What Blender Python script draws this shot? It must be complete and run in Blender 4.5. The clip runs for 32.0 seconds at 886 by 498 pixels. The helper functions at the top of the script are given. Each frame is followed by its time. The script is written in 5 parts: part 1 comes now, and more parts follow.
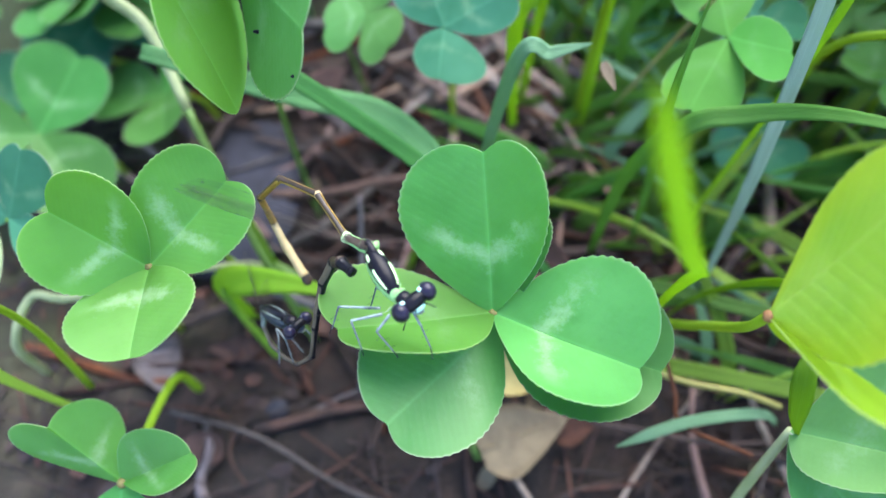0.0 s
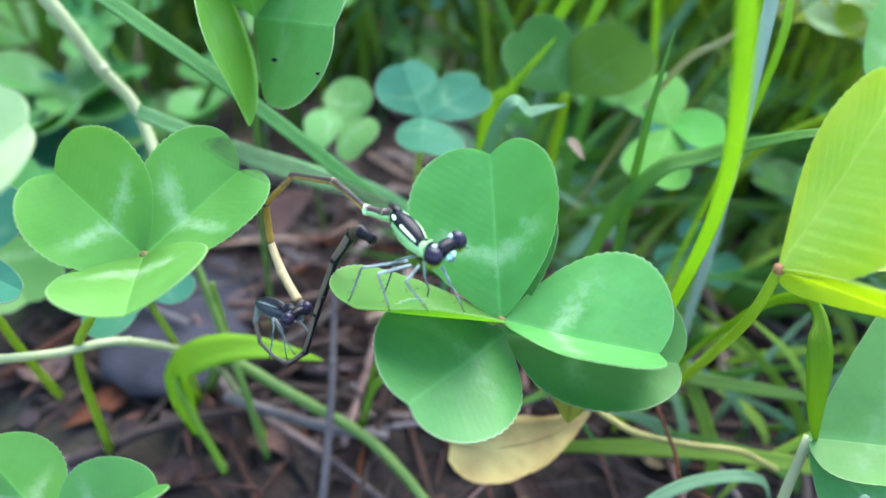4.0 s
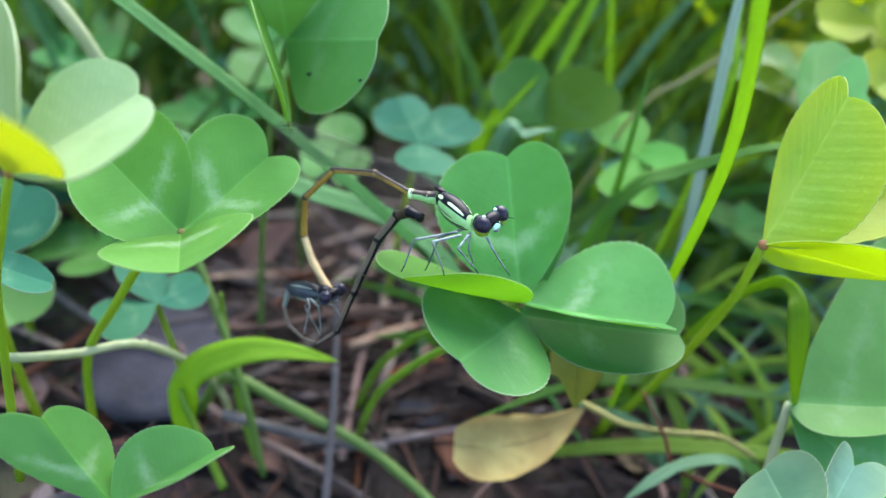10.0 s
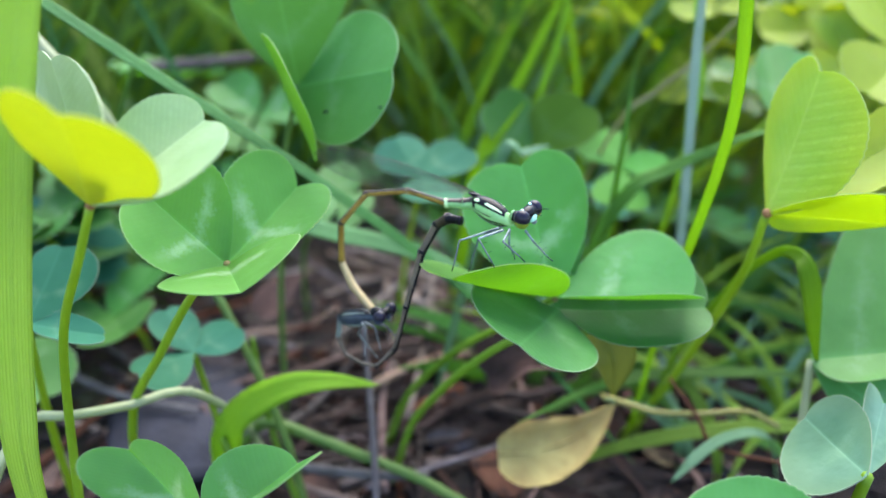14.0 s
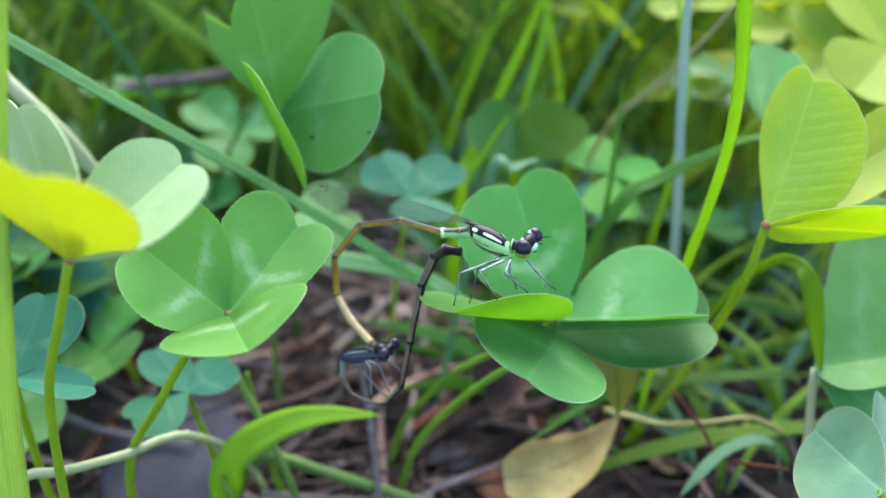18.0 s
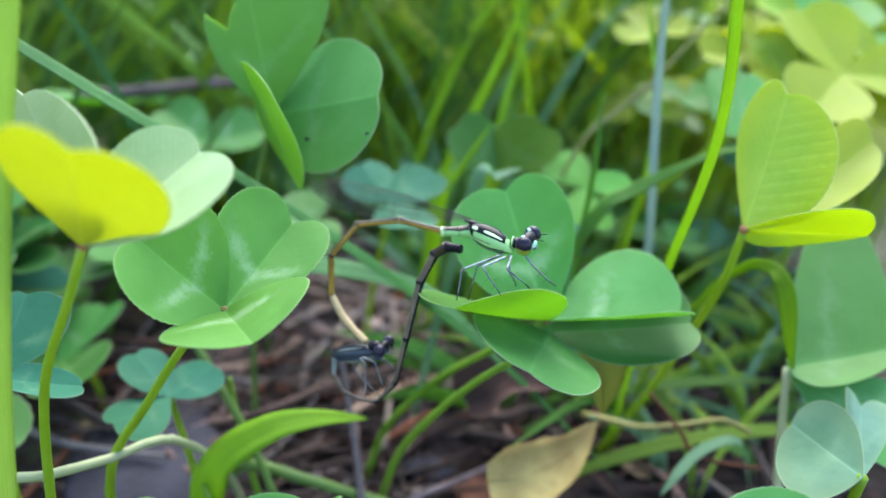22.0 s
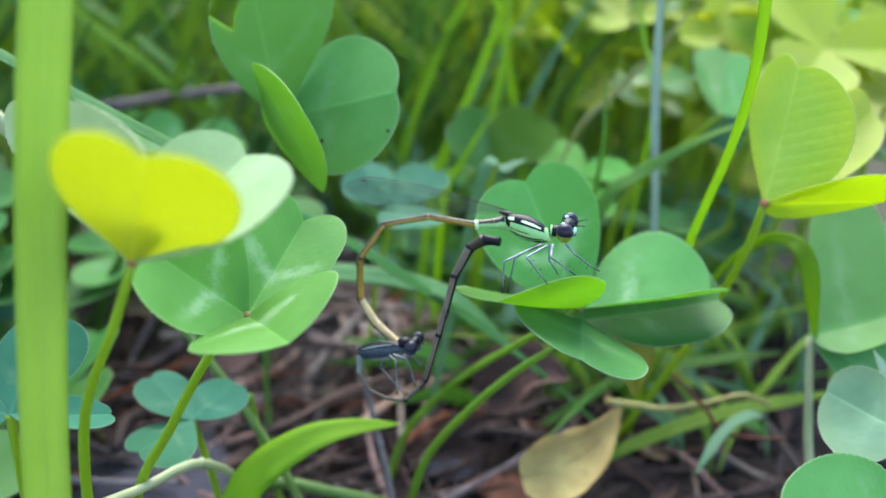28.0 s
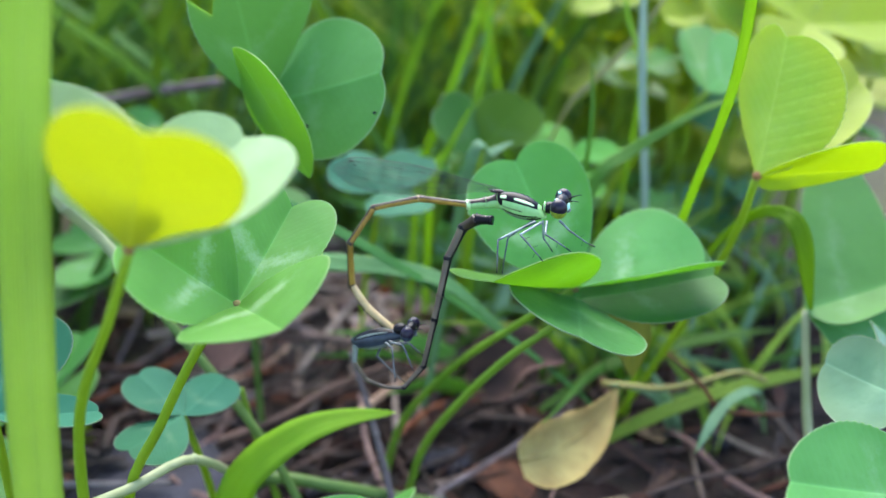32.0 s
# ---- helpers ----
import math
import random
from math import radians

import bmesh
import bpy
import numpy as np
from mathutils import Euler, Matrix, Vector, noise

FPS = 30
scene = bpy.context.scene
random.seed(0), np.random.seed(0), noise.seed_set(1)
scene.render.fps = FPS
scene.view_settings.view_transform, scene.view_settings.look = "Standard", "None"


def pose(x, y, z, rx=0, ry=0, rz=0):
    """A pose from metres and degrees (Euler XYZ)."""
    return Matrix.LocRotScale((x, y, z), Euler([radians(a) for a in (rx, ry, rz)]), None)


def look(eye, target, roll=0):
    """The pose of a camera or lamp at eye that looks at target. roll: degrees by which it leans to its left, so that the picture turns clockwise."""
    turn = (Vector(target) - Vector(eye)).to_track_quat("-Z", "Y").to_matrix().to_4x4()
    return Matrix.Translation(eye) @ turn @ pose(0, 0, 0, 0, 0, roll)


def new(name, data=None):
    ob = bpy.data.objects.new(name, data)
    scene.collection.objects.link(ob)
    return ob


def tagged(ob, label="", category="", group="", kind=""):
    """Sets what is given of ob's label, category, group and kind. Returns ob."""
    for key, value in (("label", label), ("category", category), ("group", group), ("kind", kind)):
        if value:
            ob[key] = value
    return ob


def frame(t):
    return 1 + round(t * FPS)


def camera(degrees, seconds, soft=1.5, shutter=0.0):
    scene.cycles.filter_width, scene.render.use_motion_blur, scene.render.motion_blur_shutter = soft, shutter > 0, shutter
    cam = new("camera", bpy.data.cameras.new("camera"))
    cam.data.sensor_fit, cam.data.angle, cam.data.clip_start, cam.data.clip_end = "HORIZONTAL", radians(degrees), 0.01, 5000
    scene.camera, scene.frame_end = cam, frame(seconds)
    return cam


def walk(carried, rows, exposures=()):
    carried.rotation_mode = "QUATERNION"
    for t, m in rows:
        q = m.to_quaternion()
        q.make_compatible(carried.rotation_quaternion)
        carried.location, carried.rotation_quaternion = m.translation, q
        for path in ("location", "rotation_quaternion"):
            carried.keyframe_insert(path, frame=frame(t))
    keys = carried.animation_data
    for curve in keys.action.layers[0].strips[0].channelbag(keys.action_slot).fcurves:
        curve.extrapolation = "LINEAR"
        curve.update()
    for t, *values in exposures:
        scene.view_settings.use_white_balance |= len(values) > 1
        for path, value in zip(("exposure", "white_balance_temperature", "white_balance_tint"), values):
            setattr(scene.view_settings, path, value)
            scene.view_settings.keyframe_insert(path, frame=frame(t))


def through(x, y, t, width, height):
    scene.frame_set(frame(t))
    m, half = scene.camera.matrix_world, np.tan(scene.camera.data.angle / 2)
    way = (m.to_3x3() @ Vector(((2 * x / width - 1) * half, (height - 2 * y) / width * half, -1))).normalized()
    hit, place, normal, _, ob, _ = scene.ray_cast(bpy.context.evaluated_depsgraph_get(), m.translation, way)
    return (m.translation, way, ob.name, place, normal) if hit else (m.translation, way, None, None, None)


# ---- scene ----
cam = camera(66.0, 32.0, soft=1.5)
cam.data.dof.use_dof, cam.data.dof.focus_distance, cam.data.dof.aperture_fstop = True, 0.048, 21.0
ROWS = [
    (0, 0.00112, -0.02162, 0.07825, 29.89, 2.69, 4.73),
    (0.5, 0.00028, -0.02146, 0.07558, 31.28, 2.01, 3.82),
    (1, -0.00141, -0.02552, 0.07192, 37.11, 0.17, 3.27),
    (1.5, -0.00271, -0.02742, 0.07033, 40.74, -0.93, 3.10),
    (2, -0.00146, -0.03237, 0.06684, 47.31, -0.92, 2.83),
    (2.5, -0.00252, -0.03265, 0.06561, 49.77, -1.19, 1.96),
    (4.5, -0.00752, -0.03717, 0.06589, 52.19, -3.66, -1.93),
    (5, -0.00910, -0.03593, 0.06746, 51.60, -3.77, -2.73),
    (5.5, -0.00986, -0.03711, 0.06562, 52.49, -4.07, -3.25),
    (6, -0.00981, -0.03789, 0.06487, 52.99, -3.99, -3.67),
    (6.5, -0.01192, -0.03786, 0.06359, 53.61, -4.72, -4.06),
    (7, -0.01152, -0.03928, 0.06181, 55.20, -4.88, -4.45),
    (7.5, -0.00967, -0.03975, 0.06198, 56.02, -4.54, -4.12),
    (8, -0.01354, -0.03972, 0.06223, 57.25, -5.95, -5.43),
    (8.5, -0.01349, -0.04158, 0.06233, 57.88, -6.10, -5.89),
    (9, -0.01339, -0.04252, 0.06395, 58.05, -6.05, -6.03),
    (9.5, -0.01367, -0.04353, 0.06231, 58.42, -6.21, -6.35),
    (10, -0.01494, -0.04437, 0.06185, 59.49, -6.87, -7.00),
    (10.5, -0.01569, -0.04490, 0.06153, 60.76, -6.07, -7.77),
    (11, -0.01567, -0.04537, 0.06080, 61.58, -4.68, -8.85),
    (11.5, -0.01832, -0.04458, 0.05872, 62.38, -3.23, -10.17),
    (12, -0.01729, -0.04669, 0.05808, 64.12, -2.03, -10.41),
    (12.5, -0.01690, -0.04649, 0.05928, 63.90, -1.71, -10.45),
    (13, -0.01900, -0.04809, 0.05953, 64.26, -1.80, -10.89),
    (13.5, -0.02084, -0.04852, 0.05855, 65.51, -2.03, -12.31),
    (15.5, -0.02287, -0.04715, 0.05883, 65.75, -1.71, -15.12),
    (16, -0.02316, -0.04614, 0.05848, 65.91, -1.38, -15.81),
    (16.5, -0.02424, -0.04625, 0.05999, 65.81, -0.43, -15.81),
    (17, -0.02336, -0.04667, 0.06051, 65.71, -0.05, -15.60),
    (17.5, -0.02207, -0.04604, 0.06311, 65.18, 0.13, -15.83),
    (18, -0.02264, -0.04569, 0.06073, 65.09, -0.23, -16.10),
    (18.5, -0.02363, -0.04527, 0.05938, 65.01, -1.00, -16.64),
    (19, -0.02377, -0.04461, 0.05924, 65.68, -1.75, -17.72),
    (19.5, -0.02523, -0.04602, 0.05990, 66.09, -2.01, -17.87),
    (20, -0.02738, -0.04539, 0.05945, 66.55, -2.21, -18.67),
    (20.5, -0.02677, -0.04624, 0.05727, 67.45, -2.53, -19.27),
    (21, -0.02717, -0.04547, 0.05784, 67.37, -2.43, -19.72),
    (21.5, -0.02688, -0.04635, 0.05843, 67.30, -2.42, -19.41),
    (22, -0.02712, -0.04614, 0.05896, 67.45, -2.45, -20.06),
    (22.5, -0.02818, -0.04549, 0.05789, 67.90, -2.08, -20.48),
    (23, -0.02842, -0.04482, 0.05890, 67.62, -1.88, -20.51),
    (23.5, -0.02899, -0.04672, 0.05759, 68.07, -1.89, -20.67),
    (24, -0.02921, -0.04641, 0.05733, 67.96, -1.56, -20.89),
    (24.5, -0.02967, -0.04658, 0.05745, 67.98, -1.29, -20.78),
    (25, -0.02931, -0.04695, 0.05637, 67.89, -1.07, -20.79),
    (25.5, -0.02931, -0.04709, 0.05662, 68.18, -0.87, -20.95),
    (27.5, -0.03213, -0.04369, 0.05664, 68.32, -0.20, -24.45),
    (28, -0.03249, -0.04291, 0.05776, 67.82, -0.10, -25.07),
    (28.5, -0.03205, -0.04389, 0.05667, 67.97, 0.16, -25.27),
    (29, -0.03281, -0.04345, 0.05692, 68.08, 0.42, -25.70),
    (29.5, -0.03357, -0.04315, 0.05901, 67.14, 0.76, -25.89),
    (30, -0.03361, -0.04310, 0.05797, 67.30, 0.73, -26.11),
    (30.5, -0.03433, -0.04309, 0.05616, 67.72, 0.73, -26.76),
    (31, -0.03378, -0.04271, 0.05455, 67.97, 0.56, -27.02),
    (31.5, -0.03434, -0.04211, 0.05443, 67.92, 0.72, -27.54),
    (32, -0.03264, -0.04218, 0.05626, 67.53, 1.24, -26.86),
]
EXPOSURES = [(0.0, 2.25, 6300, 10), (1.0, 2.38, 6250, 10), (2.0, 2.58, 6200, 10), (2.5, 2.58, 6200, 10), (5.0, 2.28, 6150, 10), (6.5, 2.2, 6200, 10), (9.0, 2.1, 6520, 10), (16.0, 2.1, 6440, 10), (32.0, 2.08, 6440, 10)]
walk(cam, [(t, pose(x, y, z, rx, ry, rz)) for t, x, y, z, rx, ry, rz in ROWS], EXPOSURES)

# ---- light ----
SUN_UP, SUN_TURN = 58.0, 25.0      # degrees above the ground, degrees clockwise from +y
world = bpy.data.worlds.new("sky")
scene.world = world
world.use_nodes = True
wn = world.node_tree.nodes
sky = wn.new("ShaderNodeTexSky")
sky.sky_type, sky.sun_disc = "NISHITA", False
sky.sun_elevation, sky.sun_rotation = radians(SUN_UP), radians(SUN_TURN)
wn["Background"].inputs["Strength"].default_value = 0.15
world.node_tree.links.new(sky.outputs["Color"], wn["Background"].inputs["Color"])
sun = new("sun", bpy.data.lights.new("sun", "SUN"))
sun.data.energy, sun.data.angle, sun.data.color = 2.2, radians(60), (1.0, 0.95, 0.86)
a, b = radians(SUN_TURN), radians(SUN_UP)
sun.matrix_world = look((0, 0, 0), (-math.sin(a) * math.cos(b), -math.cos(a) * math.cos(b), -math.sin(b)))
scene.view_settings.exposure = 2.25

CM = 0.01
rng = random.Random(5)


def P(x, y, z):
    """A place in centimetres."""
    return Vector((x, y, z)) * CM


# ---- materials ----
def material(name):
    m = bpy.data.materials.new(name)
    m.use_nodes = True
    nt = m.node_tree
    nt.nodes.clear()
    return m, nt


def node(nt, kind, **values):
    n = nt.nodes.new(kind)
    for key, value in values.items():
        n.inputs[key.replace("_", " ")].default_value = value
    return n


def calc(nt, op, a, b=None, c=None):
    n = nt.nodes.new("ShaderNodeMath")
    n.operation = op
    for i, v in enumerate((a, b, c)):
        if v is None:
            continue
        if isinstance(v, (int, float)):
            n.inputs[i].default_value = v
        else:
            nt.links.new(v, n.inputs[i])
    return n.outputs[0]


def blend(nt, fac, a, b):
    n = nt.nodes.new("ShaderNodeMix")
    n.data_type = "RGBA"
    for sock, v in ((n.inputs[0], fac), (n.inputs[6], a), (n.inputs[7], b)):
        if isinstance(v, (int, float)):
            sock.default_value = v
        elif isinstance(v, tuple):
            sock.default_value = (*v, 1)
        else:
            nt.links.new(v, sock)
    return n.outputs[2]


def speckle(nt, scale, detail=3.0, rough=0.6, vector=None):
    n = node(nt, "ShaderNodeTexNoise", Scale=scale, Detail=detail, Roughness=rough)
    if vector is None:
        vector = nt.nodes.new("ShaderNodeTexCoord").outputs["Object"]
    nt.links.new(vector, n.inputs["Vector"])
    return n.outputs["Fac"]


def ramp(nt, value, lo, hi):
    n = nt.nodes.new("ShaderNodeMapRange")
    n.inputs["From Min"].default_value, n.inputs["From Max"].default_value = lo, hi
    nt.links.new(value, n.inputs["Value"])
    return n.outputs["Result"]


def finish(nt, colour, rough=0.5, bump=None, height=0.0001, through=None, share=0.4, spec=0.5, metal=0.0, coat=0.0):
    """The surface: a glossy skin, and for leaves a share of light that passes through."""
    out = nt.nodes.new("ShaderNodeOutputMaterial")
    s = node(nt, "ShaderNodeBsdfPrincipled", Roughness=rough, Metallic=metal)
    s.inputs["Specular IOR Level"].default_value = spec
    s.inputs["Coat Weight"].default_value = coat
    if isinstance(colour, tuple):
        s.inputs["Base Color"].default_value = (*colour, 1)
    else:
        nt.links.new(colour, s.inputs["Base Color"])
    if bump is not None:
        bn = node(nt, "ShaderNodeBump", Strength=0.6, Distance=height)
        nt.links.new(bump, bn.inputs["Height"])
        nt.links.new(bn.outputs[0], s.inputs["Normal"])
    result = s.outputs[0]
    if through is not None:
        tr = nt.nodes.new("ShaderNodeBsdfTranslucent")
        if isinstance(through, tuple):
            tr.inputs["Color"].default_value = (*through, 1)
        else:
            nt.links.new(through, tr.inputs["Color"])
        mix = node(nt, "ShaderNodeMixShader", Fac=share)
        nt.links.new(result, mix.inputs[1])
        nt.links.new(tr.outputs[0], mix.inputs[2])
        result = mix.outputs[0]
    nt.links.new(result, out.inputs["Surface"])


def clover_skin(name, dark, light, through, mark=0.55, share=0.42, rough=0.42, tint=None, spec=0.32, furrow=0.05, count=120.0):
    """A clover leaflet: mottled green, fine side veins, pale midrib and a pale chevron. The map's u runs along the midrib, v across it."""
    m, nt = material(name)
    uv = nt.nodes.new("ShaderNodeUVMap")
    uv.uv_map = "UVMap"
    sep = nt.nodes.new("ShaderNodeSeparateXYZ")
    nt.links.new(uv.outputs[0], sep.inputs[0])
    rim = nt.nodes.new("ShaderNodeUVMap")
    rim.uv_map = "rim"
    u, v = sep.outputs[0], calc(nt, "ABSOLUTE", calc(nt, "SUBTRACT", sep.outputs[1], 0.5))
    v = calc(nt, "MULTIPLY", v, 2.0)
    big, fine = speckle(nt, 170, 3), speckle(nt, 1500, 3)
    rnd = nt.nodes.new("ShaderNodeObjectInfo").outputs["Random"]
    colour = blend(nt, ramp(nt, big, 0.3, 0.72), dark, light)
    broad = ramp(nt, speckle(nt, 75, 2), 0.42, 0.68)
    colour = blend(nt, calc(nt, "MULTIPLY", broad, 0.45), colour, tuple(c * k for c, k in zip(light, (1.35, 1.18, 1.5))))
    colour = blend(nt, calc(nt, "MULTIPLY", ramp(nt, speckle(nt, 620, 4, 0.7), 0.5, 0.72), 0.35), colour, tuple(c * k for c, k in zip(dark, (0.75, 0.8, 0.8))))
    veins = calc(nt, "SINE", calc(nt, "MULTIPLY", calc(nt, "ADD", calc(nt, "SUBTRACT", u, calc(nt, "MULTIPLY", v, 0.34)), calc(nt, "MULTIPLY", fine, 0.05)), count))
    veins = ramp(nt, veins, -0.2, 1.0)
    colour = blend(nt, calc(nt, "MULTIPLY", veins, furrow), colour, tuple(min(1, c * 1.7 + 0.02) for c in light))
    rib = ramp(nt, calc(nt, "ADD", v, calc(nt, "MULTIPLY", u, 0.012)), 0.05, 0.0)
    colour = blend(nt, calc(nt, "MULTIPLY", rib, 0.26), colour, tuple(min(1, c * 2.2 + 0.05) for c in light))
    off = calc(nt, "SUBTRACT", u, calc(nt, "ADD", 0.36, calc(nt, "MULTIPLY", v, 0.24)))
    off = calc(nt, "ADD", calc(nt, "ABSOLUTE", off), calc(nt, "MULTIPLY", calc(nt, "SUBTRACT", speckle(nt, 520, 5, 0.8), 0.48), 0.5))
    band = calc(nt, "MULTIPLY", ramp(nt, off, 0.10, -0.03), ramp(nt, v, 0.9, 0.45))
    colour = blend(nt, calc(nt, "MULTIPLY", band, mark), colour, (0.36, 0.56, 0.32))
    far = nt.nodes.new("ShaderNodeSeparateXYZ")
    nt.links.new(rim.outputs[0], far.inputs[0])
    if tint:
        wide = ramp(nt, calc(nt, "ADD", far.outputs[0], calc(nt, "MULTIPLY", calc(nt, "SUBTRACT", big, 0.5), 0.6)), 0.45, 1.2)
        colour = blend(nt, wide, colour, tint)
    edge = ramp(nt, far.outputs[0], 0.972, 0.998)
    colour = blend(nt, calc(nt, "MULTIPLY", edge, 0.38), colour, (0.55, 0.52, 0.42))
    hue = nt.nodes.new("ShaderNodeHueSaturation")
    nt.links.new(colour, hue.inputs["Color"])
    nt.links.new(calc(nt, "MULTIPLY_ADD", rnd, 0.03, 0.485), hue.inputs["Hue"])
    nt.links.new(calc(nt, "MULTIPLY_ADD", rnd, 0.25, 0.88), hue.inputs["Value"])
    relief = calc(nt, "ADD", calc(nt, "MULTIPLY", big, 9.0), calc(nt, "ADD", calc(nt, "MULTIPLY", veins, max(0.0, 0.2 + 6 * (furrow - 0.05))), fine))
    back = blend(nt, calc(nt, "MULTIPLY", veins, 0.05 + furrow), through, tuple(c * 0.75 for c in through))
    finish(nt, hue.outputs[0], rough, relief, 0.00004, back, share, spec)
    return m


def blade_skin(name, dark, light, through, share=0.4, rough=0.58):
    """A grass blade: ribs along it, paler middle."""
    m, nt = material(name)
    uv = nt.nodes.new("ShaderNodeUVMap")
    sep = nt.nodes.new("ShaderNodeSeparateXYZ")
    nt.links.new(uv.outputs[0], sep.inputs[0])
    ribs = calc(nt, "SINE", calc(nt, "MULTIPLY", sep.outputs[1], 75.0))
    mid = ramp(nt, calc(nt, "ABSOLUTE", calc(nt, "SUBTRACT", sep.outputs[1], 0.5)), 0.06, 0.0)
    rnd = nt.nodes.new("ShaderNodeNewGeometry").outputs["Random Per Island"]
    big = speckle(nt, 120, 3)
    colour = blend(nt, ramp(nt, big, 0.3, 0.7), dark, light)
    colour = blend(nt, calc(nt, "MULTIPLY", ramp(nt, ribs, -0.3, 1.0), 0.22), colour, tuple(min(1, c * 1.6) for c in light))
    colour = blend(nt, calc(nt, "MULTIPLY", mid, 0.22), colour, tuple(min(1, c * 1.8 + 0.03) for c in light))
    hue = nt.nodes.new("ShaderNodeHueSaturation")
    nt.links.new(colour, hue.inputs["Color"])
    nt.links.new(calc(nt, "MULTIPLY_ADD", rnd, 0.05, 0.475), hue.inputs["Hue"])
    nt.links.new(calc(nt, "MULTIPLY_ADD", rnd, 0.5, 0.75), hue.inputs["Value"])
    finish(nt, hue.outputs[0], rough, ribs, 0.00006, through, share, 0.22)
    return m


def plain_skin(name, dark, light, scale=300.0, rough=0.6, height=0.00015, through=None, share=0.3, spec=0.4, coat=0.0, vary=0.0):
    m, nt = material(name)
    big, fine = speckle(nt, scale, 4), speckle(nt, scale * 6, 3)
    colour = blend(nt, ramp(nt, big, 0.32, 0.7), dark, light)
    colour = blend(nt, calc(nt, "MULTIPLY", ramp(nt, fine, 0.5, 0.8), 0.3), colour, tuple(c * 0.55 for c in dark))
    if vary:
        hue = nt.nodes.new("ShaderNodeHueSaturation")
        rnd = nt.nodes.new("ShaderNodeObjectInfo").outputs["Random"]
        nt.links.new(colour, hue.inputs["Color"])
        nt.links.new(calc(nt, "MULTIPLY_ADD", calc(nt, "POWER", rnd, 2.0), vary * 2, 1 - vary), hue.inputs["Value"])
        nt.links.new(calc(nt, "MULTIPLY_ADD", calc(nt, "FRACT", calc(nt, "MULTIPLY", rnd, 17.0)), 0.9, 0.5), hue.inputs["Saturation"])
        colour = hue.outputs[0]
    finish(nt, colour, rough, fine, height, through, share, spec, 0.0, coat)
    return m


LEAF = clover_skin("clover_green", (0.072, 0.245, 0.056), (0.122, 0.360, 0.094), (0.34, 0.62, 0.015), 0.8, 0.5, 0.46, None, 0.32)
LEAF_THIN = clover_skin("clover_thin_green", (0.08, 0.23, 0.045), (0.12, 0.31, 0.07), (0.37, 0.62, 0.012), 0.25, 0.58, 0.5, None, 0.3)
# darker copy of the leaf green, with the shade under other leaves painted in
LEAF_SHADED = clover_skin("clover_green_with_shade", (0.045, 0.17, 0.035), (0.075, 0.235, 0.055), (0.18, 0.42, 0.02), 0.3, 0.4, 0.5, None, 0.22)
LEAF_MID = clover_skin("clover_mid_green", (0.08, 0.245, 0.056), (0.118, 0.32, 0.085), (0.27, 0.53, 0.02), 0.3, 0.4, 0.5, None, 0.25)
LEAF_GREY = clover_skin("clover_grey_green", (0.050, 0.14, 0.075), (0.125, 0.26, 0.155), (0.15, 0.31, 0.12), 0.15, 0.3, 0.55, (0.13, 0.23, 0.12), 0.22, 0.02)
LEAF_SHEEN = clover_skin("clover_glossy_green", (0.05, 0.18, 0.045), (0.08, 0.24, 0.065), (0.18, 0.42, 0.03), 0.3, 0.36, 0.42, None, 0.34)
# olive base paints the light coming through a mid-green leaflet
LEAF_LIT_THROUGH = clover_skin("clover_olive_lit_through", (0.14, 0.25, 0.014), (0.22, 0.34, 0.028), (0.60, 0.74, 0.010), 0.1, 0.58, 0.5, None, 0.15)
LEAF_MATT = clover_skin("clover_matt_green", (0.075, 0.245, 0.045), (0.115, 0.33, 0.07), (0.27, 0.53, 0.02), 0.1, 0.42, 0.65, None, 0.06)
LEAF_MOSS = clover_skin("clover_moss_green", (0.06, 0.13, 0.012), (0.10, 0.19, 0.02), (0.26, 0.38, 0.012), 0.1, 0.42, 0.55, None, 0.15)
LEAF_FRESH = clover_skin("clover_fresh_green", (0.085, 0.265, 0.050), (0.14, 0.375, 0.085), (0.38, 0.65, 0.02), 0.9, 0.5, 0.46, None, 0.32)
LEAF_PALE = clover_skin("clover_pale_green", (0.30, 0.46, 0.20), (0.39, 0.56, 0.28), (0.42, 0.55, 0.14), 0.1, 0.4, 0.5)
# yellow base that stands in for sun on and through a green leaf
LEAF_YELLOW = clover_skin("clover_yellow_as_sunlight", (0.29, 0.39, 0.035), (0.37, 0.46, 0.06), (0.60, 0.665, 0.008), 0.1, 0.6, 0.5)
LEAF_LIME = clover_skin("clover_lime_green", (0.15, 0.33, 0.03), (0.37, 0.53, 0.10), (0.56, 0.74, 0.04), 0.1, 0.52, 0.45, (0.46, 0.52, 0.03), 0.36, 0.16, 75.0)
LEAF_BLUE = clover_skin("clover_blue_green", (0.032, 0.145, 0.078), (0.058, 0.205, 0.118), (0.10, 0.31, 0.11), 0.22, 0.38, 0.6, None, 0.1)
STEM = plain_skin("green_stem", (0.15, 0.29, 0.014), (0.25, 0.41, 0.03), 200, 0.45, 0.0001, (0.44, 0.56, 0.02), 0.38)
STEM_GREEN = plain_skin("leaf_green_stem", (0.10, 0.225, 0.018), (0.175, 0.325, 0.032), 200, 0.5, 0.0001, (0.32, 0.48, 0.02), 0.35)
STEM_PALE = plain_skin("pale_stem", (0.28, 0.35, 0.17), (0.43, 0.46, 0.28), 150, 0.5, 0.0001, (0.4, 0.5, 0.2), 0.25)
STEM_DULL = plain_skin("dull_green_stem", (0.07, 0.15, 0.03), (0.13, 0.23, 0.05), 200, 0.5, 0.0001, (0.2, 0.32, 0.04), 0.25)
